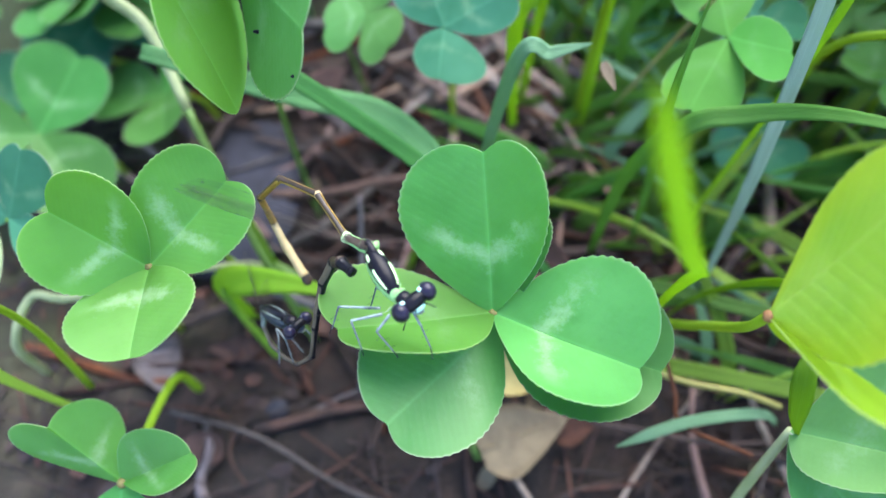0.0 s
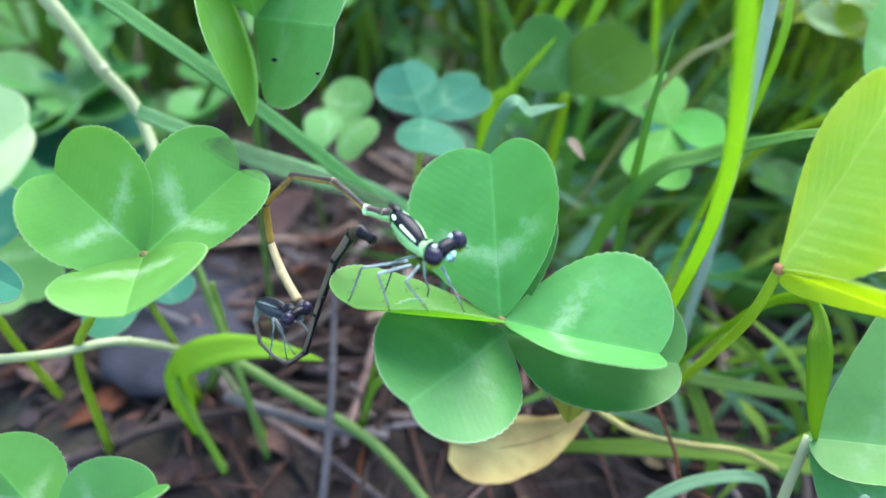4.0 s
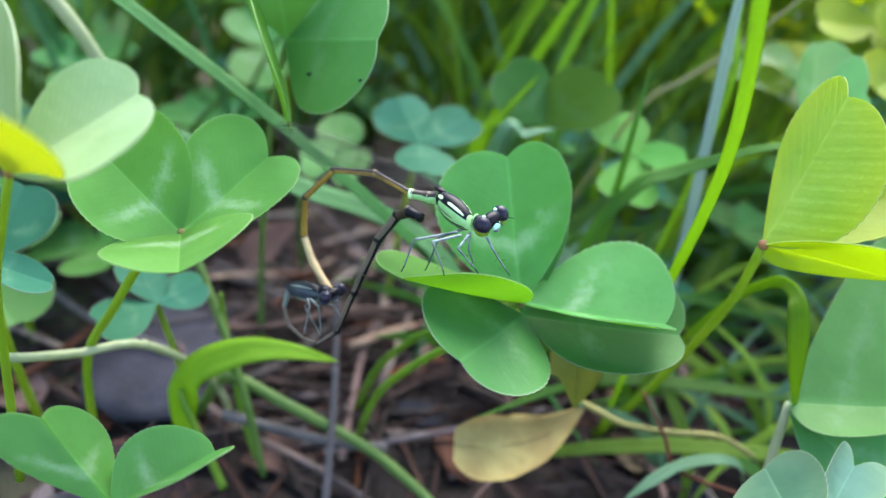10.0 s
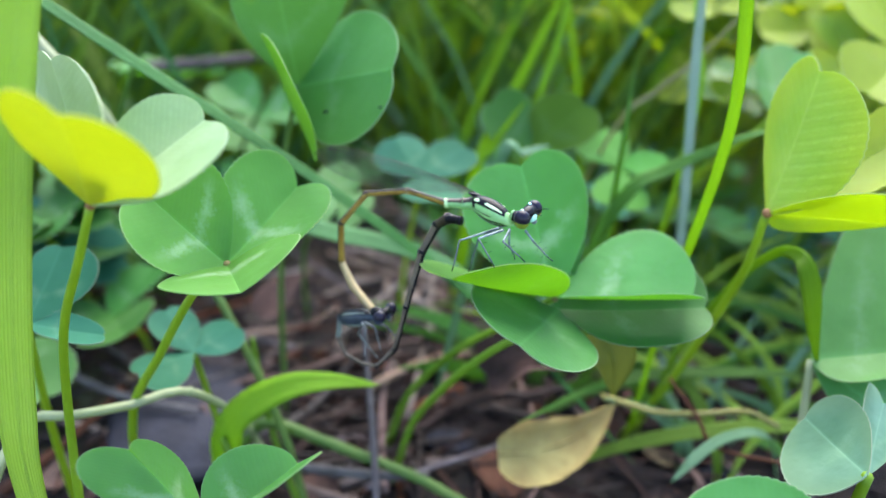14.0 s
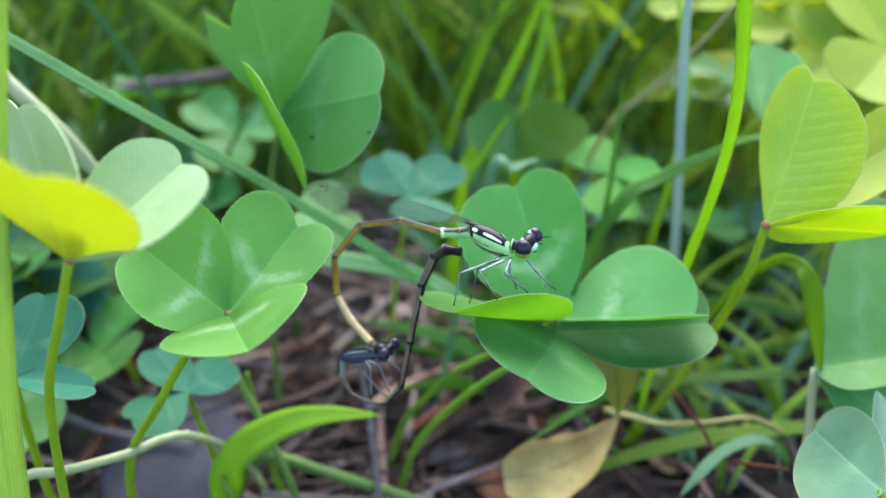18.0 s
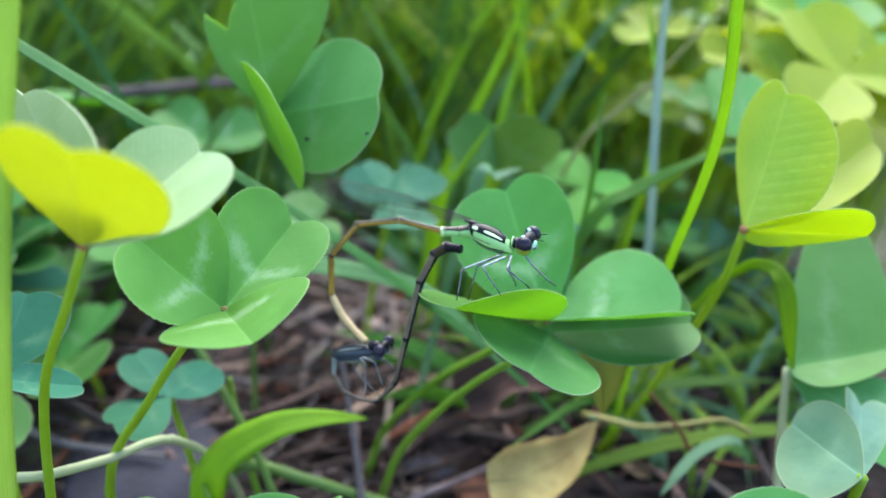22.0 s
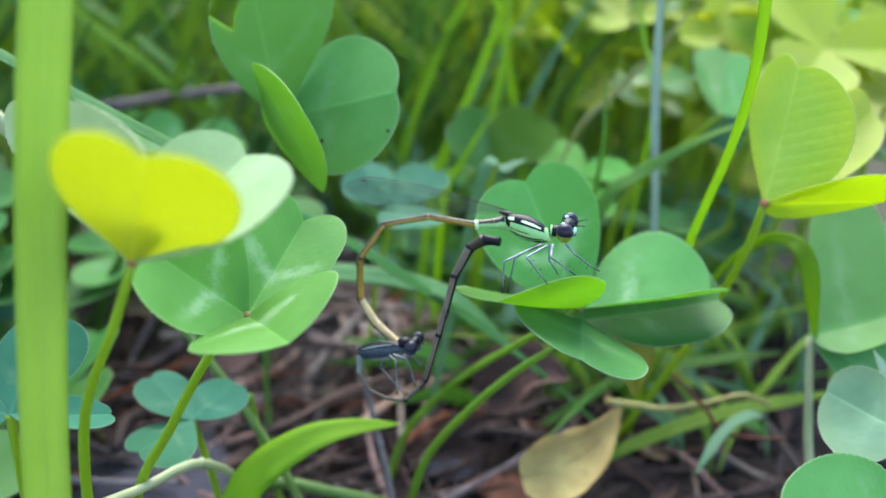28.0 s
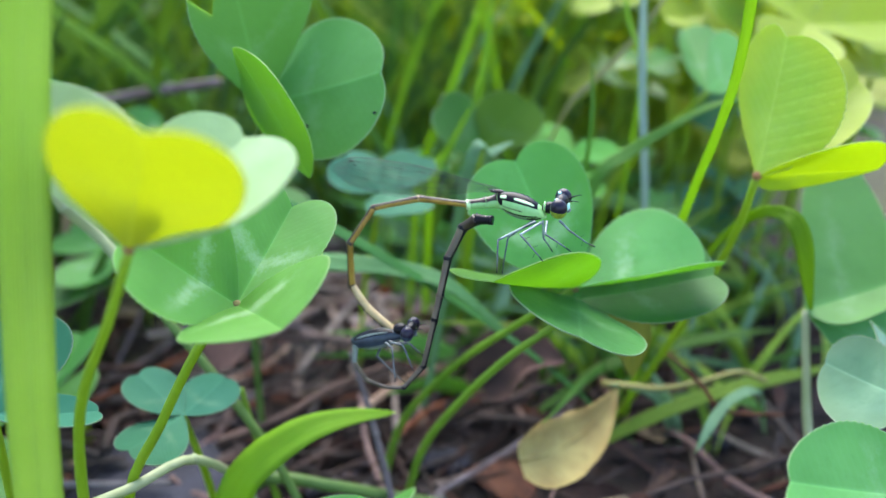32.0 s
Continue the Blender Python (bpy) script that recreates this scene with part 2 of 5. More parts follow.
STEM_TAN = plain_skin("tan_stem", (0.15, 0.15, 0.035), (0.26, 0.23, 0.07), 150, 0.55)
NODE_GREEN = plain_skin("olive_node", (0.13, 0.12, 0.03), (0.22, 0.18, 0.06), 300, 0.6)
NODE = plain_skin("russet_node", (0.22, 0.085, 0.03), (0.34, 0.20, 0.07), 300, 0.6)
GRASS = blade_skin("grass_green", (0.095, 0.175, 0.022), (0.165, 0.27, 0.04), (0.33, 0.50, 0.025), 0.48)
GRASS_BRIGHT = blade_skin("grass_bright", (0.16, 0.34, 0.02), (0.26, 0.45, 0.035), (0.46, 0.68, 0.02), 0.5)
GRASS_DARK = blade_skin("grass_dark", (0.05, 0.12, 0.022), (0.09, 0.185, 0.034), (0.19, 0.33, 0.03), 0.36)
GRASS_LIGHT = blade_skin("grass_light", (0.29, 0.45, 0.08), (0.41, 0.55, 0.12), (0.50, 0.68, 0.04), 0.48)
GRASS_LEAF = blade_skin("grass_leaf_green", (0.11, 0.22, 0.012), (0.17, 0.30, 0.02), (0.34, 0.52, 0.012), 0.5)
# lighter copy of the grass: the sunlight is in the colour
GRASS_SUN_COLOUR = blade_skin("grass_sun_in_colour", (0.26, 0.38, 0.03), (0.38, 0.50, 0.06), (0.64, 0.76, 0.04), 0.55)
GRASS_DEEP = blade_skin("grass_deep_green", (0.03, 0.13, 0.03), (0.06, 0.20, 0.05), (0.12, 0.34, 0.05), 0.35)
GRASS_MID = blade_skin("grass_mid_green", (0.075, 0.20, 0.035), (0.13, 0.28, 0.06), (0.26, 0.48, 0.05), 0.42)
GRASS_ASH = blade_skin("grass_ash_blue", (0.14, 0.28, 0.15), (0.22, 0.39, 0.23), (0.25, 0.45, 0.18), 0.38)
GRASS_SKY = blade_skin("grass_sky_blue", (0.31, 0.43, 0.36), (0.43, 0.55, 0.48), (0.34, 0.48, 0.34), 0.38)
GRASS_STRAW = blade_skin("grass_straw", (0.28, 0.28, 0.13), (0.42, 0.40, 0.22), (0.40, 0.42, 0.14), 0.35)
GRASS_BLUE = blade_skin("grass_blue_green", (0.05, 0.16, 0.055), (0.095, 0.24, 0.09), (0.14, 0.33, 0.06), 0.34)
STRAW = plain_skin("dry_straw", (0.055, 0.037, 0.036), (0.165, 0.116, 0.108), 260, 0.8, vary=0.55)
TAN_STRAW = plain_skin("tan_straw", (0.15, 0.10, 0.085), (0.40, 0.31, 0.25), 240, 0.75, vary=0.35)
GREY_LEAF = plain_skin("grey_dead_leaf", (0.040, 0.034, 0.036), (0.135, 0.112, 0.118), 120, 0.8, 0.0004)
LILAC = plain_skin("lilac_grey_straw", (0.070, 0.058, 0.068), (0.175, 0.148, 0.162), 240, 0.75, vary=0.35)
RUST = plain_skin("rust_brown_stalk", (0.058, 0.020, 0.012), (0.155, 0.062, 0.034), 260, 0.8, 0.0002, vary=0.4)
# twig and litter browns are darkened for the shade under the plants
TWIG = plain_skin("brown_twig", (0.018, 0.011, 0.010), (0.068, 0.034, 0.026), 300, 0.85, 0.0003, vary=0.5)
DEAD = plain_skin("dead_leaf", (0.20, 0.12, 0.04), (0.60, 0.52, 0.20), 95, 0.7, 0.0003, (0.5, 0.4, 0.12), 0.3)
TAN_LEAF = plain_skin("tan_leaf", (0.075, 0.055, 0.034), (0.19, 0.145, 0.085), 160, 0.7, 0.0003)
WILT = plain_skin("wilting_leaf", (0.13, 0.17, 0.018), (0.24, 0.26, 0.035), 160, 0.6, 0.0002, (0.36, 0.36, 0.02), 0.4)
LITTER = plain_skin("leaf_litter", (0.020, 0.011, 0.010), (0.085, 0.043, 0.035), 200, 0.85, 0.0004)
STONE = plain_skin("grey_stone", (0.010, 0.011, 0.019), (0.026, 0.028, 0.045), 200, 0.85, 0.0004)


def soil_skin():
    m, nt = material("soil_shade_in_colour")
    big, mid, fine = speckle(nt, 45, 5), speckle(nt, 260, 5, 0.7), speckle(nt, 1400, 4, 0.7)
    # near-black browns: shade of the plants overhead is painted into the soil
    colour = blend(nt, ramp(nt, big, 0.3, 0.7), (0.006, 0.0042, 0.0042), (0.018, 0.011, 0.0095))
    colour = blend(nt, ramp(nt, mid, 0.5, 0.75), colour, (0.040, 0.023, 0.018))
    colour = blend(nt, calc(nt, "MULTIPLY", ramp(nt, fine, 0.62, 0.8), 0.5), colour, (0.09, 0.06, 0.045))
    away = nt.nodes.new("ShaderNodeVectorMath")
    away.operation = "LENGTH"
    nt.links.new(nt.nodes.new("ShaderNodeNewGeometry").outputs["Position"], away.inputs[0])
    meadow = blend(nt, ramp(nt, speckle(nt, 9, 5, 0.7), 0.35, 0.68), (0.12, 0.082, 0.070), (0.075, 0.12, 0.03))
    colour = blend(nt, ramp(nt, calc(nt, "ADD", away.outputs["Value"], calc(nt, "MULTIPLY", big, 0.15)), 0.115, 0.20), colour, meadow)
    finish(nt, colour, 0.9, calc(nt, "ADD", mid, fine), 0.0012)
    return m


SOIL = soil_skin()


def crumb_skin():
    m, nt = material("brown_crumbs_with_shade")
    rnd = nt.nodes.new("ShaderNodeNewGeometry").outputs["Random Per Island"]
    # crumb browns kept dark, the plants' shade included in the colour
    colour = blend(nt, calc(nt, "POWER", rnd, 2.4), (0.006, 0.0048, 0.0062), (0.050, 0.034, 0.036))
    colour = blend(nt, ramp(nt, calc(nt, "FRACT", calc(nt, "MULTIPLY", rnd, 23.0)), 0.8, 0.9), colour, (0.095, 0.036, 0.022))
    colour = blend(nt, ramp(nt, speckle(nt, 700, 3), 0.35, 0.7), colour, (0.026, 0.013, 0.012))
    finish(nt, colour, 0.85, speckle(nt, 2500, 3), 0.0001)
    return m


CRUMBS = crumb_skin()


# ---- mesh makers ----
def mesh_object(name, verts, faces, mat, parent=None, uvs=None, smooth=True, label="", rims=None):
    me = bpy.data.meshes.new(name)
    me.from_pydata([tuple(v) for v in verts], [], faces)
    if uvs is not None:
        layer = me.uv_layers.new(name="UVMap")
        flat = np.empty(len(me.loops), dtype=np.int32)
        me.loops.foreach_get("vertex_index", flat)
        layer.data.foreach_set("uv", np.asarray(uvs, dtype=np.float32)[flat].ravel())
        if rims is not None:
            me.uv_layers.new(name="rim").data.foreach_set("uv", np.asarray(rims, dtype=np.float32)[flat].ravel())
    me.polygons.foreach_set("use_smooth", [smooth] * len(me.polygons))
    me.materials.append(mat)
    me.validate()
    ob = new(name, me)
    if parent is not None:
        ob.parent = parent
    if label:
        ob["label"] = label
    return ob


def part(name, bm, mat, parent, label="", smooth=True):
    """Links a bmesh as one mesh under a thing or a part."""
    me = bpy.data.meshes.new(name)
    bm.to_mesh(me)
    bm.free()
    me.polygons.foreach_set("use_smooth", [smooth] * len(me.polygons))
    me.materials.append(mat)
    ob = new(name, me)
    ob.parent = parent
    if label:
        ob["label"] = label
    return ob


def spline(points, n):
    """n + 1 places along a smooth curve through the points."""
    pts = [Vector(p) for p in points]
    pts = [pts[0] * 2 - pts[1], *pts, pts[-1] * 2 - pts[-2]]
    out = []
    for i in range(n + 1):
        s = i / n * (len(pts) - 3)
        k = min(int(s), len(pts) - 4)
        t = s - k
        a, b, c, d = pts[k:k + 4]
        out.append(0.5 * (2 * b + (c - a) * t + (2 * a - 5 * b + 4 * c - d) * t * t + (3 * b - a - 3 * c + d) * t ** 3))
    return out


def tube_data(points, radius, n=16, sides=8, squash=1.0):
    """A closed tube along the points; radius(s) for s from 0 to 1."""
    path = spline(points, n)
    verts, faces = [], []
    side = None
    for i, p in enumerate(path):
        ahead = (path[min(i + 1, n)] - path[max(i - 1, 0)]).normalized()
        if side is None:
            side = ahead.orthogonal().normalized()
        side = (side - ahead * side.dot(ahead)).normalized()
        other = ahead.cross(side)
        r = radius(i / n)
        for k in range(sides):
            w = 2 * math.pi * k / sides
            verts.append(p + (side * math.cos(w) + other * math.sin(w) * squash) * r)
    for i in range(n):
        for k in range(sides):
            a, b = i * sides + k, i * sides + (k + 1) % sides
            faces.append((a, b, b + sides, a + sides))
    faces.append(tuple(range(sides))[::-1])
    faces.append(tuple(range(n * sides, (n + 1) * sides)))
    return verts, faces


def tube(name, points, r0, r1, mat, parent=None, n=16, sides=8, label=""):
    verts, faces = tube_data(points, lambda s: (r0 + (r1 - r0) * s) * CM, n, sides)
    return mesh_object(name, verts, faces, mat, parent, None, True, label)


HEART = ((0.0, 0.02), (0.05, 0.17), (0.15, 0.42), (0.29, 0.70), (0.45, 0.91), (0.61, 1.0), (0.76, 0.985), (0.89, 0.87), (0.98, 0.68), (1.03, 0.46), (1.035, 0.26), (1.01, 0.1), (0.985, 0.0))
BROAD = ((0.0, 0.02), (0.05, 0.22), (0.15, 0.5), (0.3, 0.78), (0.48, 0.95), (0.66, 1.0), (0.82, 0.97), (0.95, 0.86), (1.05, 0.68), (1.09, 0.48), (1.08, 0.27), (1.03, 0.1), (0.985, 0.0))
OVAL = ((0.0, 0.015), (0.06, 0.22), (0.17, 0.48), (0.32, 0.76), (0.48, 0.95), (0.62, 1.0), (0.75, 0.93), (0.86, 0.76), (0.94, 0.54), (0.985, 0.32), (1.0, 0.16), (1.005, 0.06), (1.0, 0.0))


def leaflet(base, tip, left, right, mat, parent, cup=0.06, outline=HEART, label="", wave=0.02, seed=0, bite=None):
    """One leaflet of a clover, folded along its midrib: base and tip of the midrib, and the widest places of its two halves."""
    base, tip, left, right = (P(*p) for p in (base, tip, left, right))
    rnd = random.Random(seed * 7 + 1)
    axis = tip - base
    size = axis.length
    foot = base + axis * 0.68
    fine = seed < 60
    curve = spline([(a, b, 0) for a, b in outline], 64 if fine else 26)
    m, rows, n = 7, [], len(curve)
    phase = rnd.uniform(0, 6)
    verts, uvs, rims, faces = [], [], [], []
    thick = 0.010 * CM
    for sign, far in ((-1, left - foot), (1, right - foot)):
        up = (axis.cross(far) if sign < 0 else far.cross(axis)).normalized() * (-1)
        for k, q in enumerate(curve):
            s = k / (n - 1)
            tooth = 1 + (0.010 if fine else 0.012) * (1 if k % 2 else -1) * (1 if s > 0.25 else 0) + (0.012 * noise.noise((s * 9, seed * 3.3, sign)) if fine else 0)
            for j in range(m + 1):
                r = j / m
                a = s * (1 - r) + q.x * r
                b = q.y * r * (tooth if j == m else 1)
                bend = cup * size * (b * b * 0.9 - 0.25 * math.sin(math.pi * min(1, a)) * (1 - b)) + wave * size * math.sin(5 * a + 3 * b * sign + phase) * b
                place = base + axis * a + far * b - up * bend
                rows.append((place, up, (a, 0.5 + 0.5 * b * sign), r))
    stride = m + 1
    for layer in (0, 1):
        for place, up, uv, r in rows:
            verts.append(place - up * thick * layer)
            uvs.append(uv)
            rims.append((r, r))
    half, total = n * stride, 2 * n * stride
    for layer in (0, 1):
        for h in (0, 1):
            for k in range(n - 1):
                for j in range(m):
                    if bite and h == bite[0] and k in bite[1] and j >= bite[2]:
                        continue
                    i = layer * total + h * half + k * stride + j
                    f = (i, i + 1, i + 1 + stride, i + stride)
                    faces.append(f if (h + layer) % 2 else f[::-1])
    for h in (0, 1):
        first = len(verts)
        for k in range(n):
            for layer in (0, 1):
                i = layer * total + h * half + k * stride + m
                verts.append(verts[i])
                uvs.append(uvs[i])
                rims.append(rims[i])
        faces += [(first + 2 * k, first + 2 * k + 2, first + 2 * k + 3, first + 2 * k + 1) for k in range(n - 1)]
    return mesh_object("leaflet", verts, faces, mat, parent, uvs, True, label, rims)


def thing(name, label, category, group="", place=None):
    ob = new(name)
    ob.empty_display_size = 0.005
    if place is not None:
        ob.location = (0, 0, 0)
    return tagged(ob, label, category, group)


def blade_data(points, width, face, fold=0.25, n=22, point=0.35, root=0.6, swell=0.3):
    """A grass blade along the points: a shallow V in section, tapering to its tip. width in cm; face: the way that its upper side looks."""
    path = spline(points, n)
    face = Vector(face)
    verts, uvs, faces = [], [], []
    for i, p in enumerate(path):
        s = i / n
        ahead = (path[min(i + 1, n)] - path[max(i - 1, 0)]).normalized()
        side = ahead.cross(face)
        if side.length < 1e-6:
            side = ahead.orthogonal()
        side.normalize()
        up = side.cross(ahead).normalized()
        w = width * CM * 0.5 * min(1.0, (root + (1 - root) * s / swell)) * min(1.0, ((1.0001 - s) / point) ** 0.7)
        for k, v in enumerate((-1, -0.5, 0, 0.5, 1)):
            lift = abs(v) * fold * w
            verts.append(p + side * v * w + up * lift)
            uvs.append((s, 0.5 + 0.5 * v))
        for v in (1, 0.5, 0, -0.5, -1):
            lift = abs(v) * fold * w
            verts.append(p + side * v * w * 0.98 + up * (lift - 0.008 * CM - 0.02 * w * (1 - abs(v))))
            uvs.append((s, 0.5 + 0.5 * v))
    for i in range(n):
        for k in range(10):
            a, b = i * 10 + k, i * 10 + (k + 1) % 10
            faces.append((a, b, b + 10, a + 10))
    faces.append(tuple(range(10))[::-1])
    faces.append(tuple(range(n * 10, n * 10 + 10)))
    return verts, faces, uvs


def blade(name, points, width, face, mat, label, category="grass", fold=0.25, n=26, point=0.35, root=0.6, swell=0.3, group="grass blades"):
    verts, faces, uvs = blade_data([P(*p) for p in points], width, face, fold, n, point, root, swell)
    ob = tagged(mesh_object(name, verts, faces, mat, None, uvs), label, category, group)
    tube("midrib", [P(*p) for p in points[:-1]], width * 0.018, width * 0.01, mat, ob, 24, 6)
    return ob


# ---- ground ----
def ground_height(x, y):
    """Height of the soil in cm over x, y in cm."""
    h = 0.28 * noise.noise((x * 0.35, y * 0.35, 3.1)) + 0.16 * noise.noise((x * 1.5, y * 1.5, 7.7)) + 0.10 * noise.noise((x * 3.4, y * 3.4, 1.7))
    return h + 0.10 * max(0.0, y - 2.5) * (1 if y < 14 else 11.5 / max(1e-6, y - 2.5)) - 0.15


def build_ground():
    steps = sorted({round(s * v, 3) for s in (-1, 1) for v in [0.1 * i for i in range(0, 60)] + [6 + 0.4 * i for i in range(0, 21)] + [16, 19, 24, 32, 50, 90, 200, 600, 2000, 6000]})
    verts, faces = [], []
    for y in steps:
        for x in steps:
            far = max(abs(x), abs(y))
            verts.append(P(x, y, ground_height(x, y) if far < 60 else 1.0))
    k = len(steps)
    for j in range(k - 1):
        for i in range(k - 1):
            a = j * k + i
            faces.append((a, a + 1, a + 1 + k, a + k))
    return tagged(mesh_object("ground", verts, faces, SOIL), "brown bare soil between clover and grass, plant shade in its colour", "ground", "", "structure")


build_ground()


# ---- clover plants ----
def clover(label, leaves, stem, r=0.055, mat=LEAF, stem_mat=STEM, node_mat=None, seed=0, group="clover leaves", cup=0.05, outline=HEART, bites={}):
    """A clover leaf: leaflets (base, tip, left, right) round the end of a stalk."""
    ob = thing("clover_leaf", label, "clover", group)
    for i, leaf in enumerate(leaves):
        own = leaf[4] if len(leaf) > 4 else mat
        leaflet(*leaf[:4], own, ob, cup, leaf[5] if len(leaf) > 5 else outline, "", 0.012, seed + i, bites.get(i))
    tube("stalk", [P(*p) for p in stem], r, r * 0.7, stem_mat, ob, 18, 8)
    if node_mat:
        bm = bmesh.new()
        bmesh.ops.create_uvsphere(bm, u_segments=10, v_segments=6, radius=r * 0.85 * CM)
        bmesh.ops.translate(bm, verts=bm.verts, vec=P(*stem[-1]))
        part("node", bm, node_mat, ob, "small russet joint")
    return ob


# the leaf that the pair stands on, and the one under it
c0 = (0.09, 0.015, 3.05)
clover("bright green three-part clover leaf with faint pale chevrons, held level", [
    (c0, (-0.03, 0.83, 4.01), (-0.62, 0.60, 3.59), (0.46, 0.49, 3.93)),
    (c0, (1.15, -0.42, 3.18), (1.00, 0.29, 3.48), (0.59, -0.77, 3.40)),
    (c0, (-0.98, -0.39, 3.52), (-0.26, -0.60, 3.61), (-0.92, 0.19, 3.32), LEAF_THIN),
], [(-1.06, 1.95, 0.0), (-0.87, 1.85, 0.73), (-0.64, 1.53, 1.34), (-0.38, 1.07, 1.96), (-0.13, 0.55, 2.5), c0], r=0.046, stem_mat=STEM_GREEN, seed=1, node_mat=NODE_GREEN)
# the upper leaf's shade is put into this leaf's deep green
c1 = (0.13, 0.0, 2.93)
clover("clover leaf lying below a brighter one, shade in its deep green", [
    (c1, (-0.60, -0.95, 3.23), (0.02, -0.91, 2.92), (-0.73, -0.18, 3.29), LEAF_SHEEN),
    (c1, (1.34, -0.37, 3.04), (1.00, 0.24, 3.32), (0.69, -0.71, 2.88)),
    (c1, (0.13, 0.49, 3.44), (-0.20, 0.75, 3.40), (0.50, 0.44, 3.59)),
], [(-1.1, 1.3, 0.0), (-0.95, 1.05, 1.0), (-0.68, 0.66, 1.77), (-0.37, 0.31, 2.35), (-0.12, 0.05, 2.7), c1], r=0.044, stem_mat=STEM_GREEN, mat=LEAF_SHADED, seed=5)

# the clover beside it
c2 = (-2.57, 0.07, 3.50)
SWAYING = clover("green clover leaf with white chevron marks, tilted to the open side", [
    (c2, (-2.43, -0.70, 3.64), (-2.97, -0.46, 3.66), (-2.04, -0.31, 3.89), LEAF_FRESH, HEART),
    (c2, (-1.98, 0.60, 3.92), (-2.47, 0.55, 4.16), (-1.84, 0.14, 3.74)),
    (c2, (-3.08, 0.16, 4.08), (-3.11, -0.26, 3.75), (-2.63, 0.34, 4.25)),
], [(-3.75, 0.9, 0.1), (-3.62, 0.66, 1.75), (-3.22, 0.36, 2.6), (-2.83, 0.12, 3.28), c2], r=0.044, mat=LEAF_FRESH, seed=9, outline=BROAD, node_mat=NODE_GREEN)

# the clover behind with small dark specks
c3 = (-1.945, 2.21, 4.48)
SPECKLED = clover("green clover leaf with two dark specks and a torn edge", [
    (c3, (-1.15, 1.19, 4.83), (-1.28, 2.07, 5.17), (-1.58, 1.30, 4.11), LEAF_MID),
    ((-2.255, 1.68, 5.05), (-1.85, 1.18, 4.02), (-1.92, 0.99, 4.67), (-1.95, 2.16, 4.29), LEAF_THIN, OVAL),
    (c3, (-2.13, 2.13, 5.64), (-2.52, 2.11, 5.27), (-1.40, 2.19, 5.72), LEAF_MID),
], [(-2.3, 2.6, 0.2), (-2.25, 2.55, 2.0), (-2.12, 2.5, 3.6), c3], r=0.036, stem_mat=STEM_DULL, seed=13, bites={2: (0, range(34, 47), 4)})

# the yellow one that comes close
c4 = (-3.335, -0.62, 4.37)
YELLOW = clover("young clover leaf, glow from behind put into its yellow-green", [
    # base colours paint the light: yellow where lit through, pale where lit from above
    (c4, (-3.21, -1.34, 5.11), (-3.54, -0.95, 5.04), (-2.83, -1.13, 4.76), LEAF_YELLOW),
    (c4, (-2.66, -0.41, 4.82), (-3.06, -0.22, 4.84), (-2.62, -1.04, 4.68), LEAF_PALE),
    (c4, (-3.67, 0.37, 5.04), (-3.90, 0.88, 4.73), (-3.13, -0.62, 4.91), LEAF_PALE),
], [(-3.91, -0.26, 1.38), (-3.87, -0.14, 2.47), (-3.75, -0.23, 3.29), (-3.49, -0.50, 3.96), c4], r=0.036, node_mat=NODE, seed=17)

# the yellow-green one on the other side
c5 = (1.80, -0.27, 3.86)
clover("large yellow-green clover leaf with fine veins, lit through", [
    (c5, (2.13, -0.09, 5.02), (2.09, 0.24, 4.74), (2.18, -0.72, 4.47), LEAF_LIME, HEART),
    (c5, (2.46, -0.90, 3.98), (2.08, -1.03, 4.33), (2.05, -0.44, 3.77), LEAF_LIT_THROUGH),
    (c5, (3.62, 0.15, 4.45), (3.30, 0.32, 4.60), (3.10, -0.30, 4.12), LEAF_YELLOW),
], [(1.9, 1.4, 0.1), (1.95, 0.85, 1.2), (1.95, 0.35, 2.3), (1.90, -0.05, 3.2), c5], r=0.05, mat=LEAF_LIME, node_mat=NODE, seed=21, outline=OVAL)

# clover low behind, in two places, and the ones at the edges
clover("small blue-green clover leaf low over the litter", [
    ((-3.12, 1.25, 2.06), (-3.41, 1.70, 2.31), (-3.53, 1.47, 2.20), (-3.13, 1.67, 2.21)),
    ((-3.12, 1.25, 2.06), (-2.70, 1.39, 2.23), (-3.01, 1.68, 2.10), (-2.70, 1.11, 2.12)),
    ((-3.12, 1.25, 2.06), (-3.59, 0.96, 2.06), (-3.25, 0.70, 2.01), (-3.59, 1.29, 2.01)),
], [(-3.0, 1.6, 0.1), (-3.0, 1.45, 1.0), (-3.12, 1.25, 2.06)], r=0.04, mat=LEAF_BLUE, seed=31)
clover("blue-green clover leaf in the shade of taller ones", [
    ((-4.35, 0.82, 2.76), (-4.09, 1.24, 3.27), (-4.40, 1.20, 3.06), (-3.77, 0.97, 3.08)),
    ((-4.35, 0.82, 2.76), (-3.67, 0.46, 2.79), (-3.98, 0.78, 2.83), (-3.90, 0.30, 2.81)),
    ((-4.35, 0.82, 2.76), (-4.93, 1.15, 2.95), (-4.77, 1.32, 3.14), (-4.75, 0.79, 2.75)),
], [(-4.6, 1.6, 0.1), (-4.5, 1.2, 1.4), (-4.35, 0.82, 2.76)], r=0.045, mat=LEAF_BLUE, seed=35)
b3 = (-2.80, -1.30, 2.28)
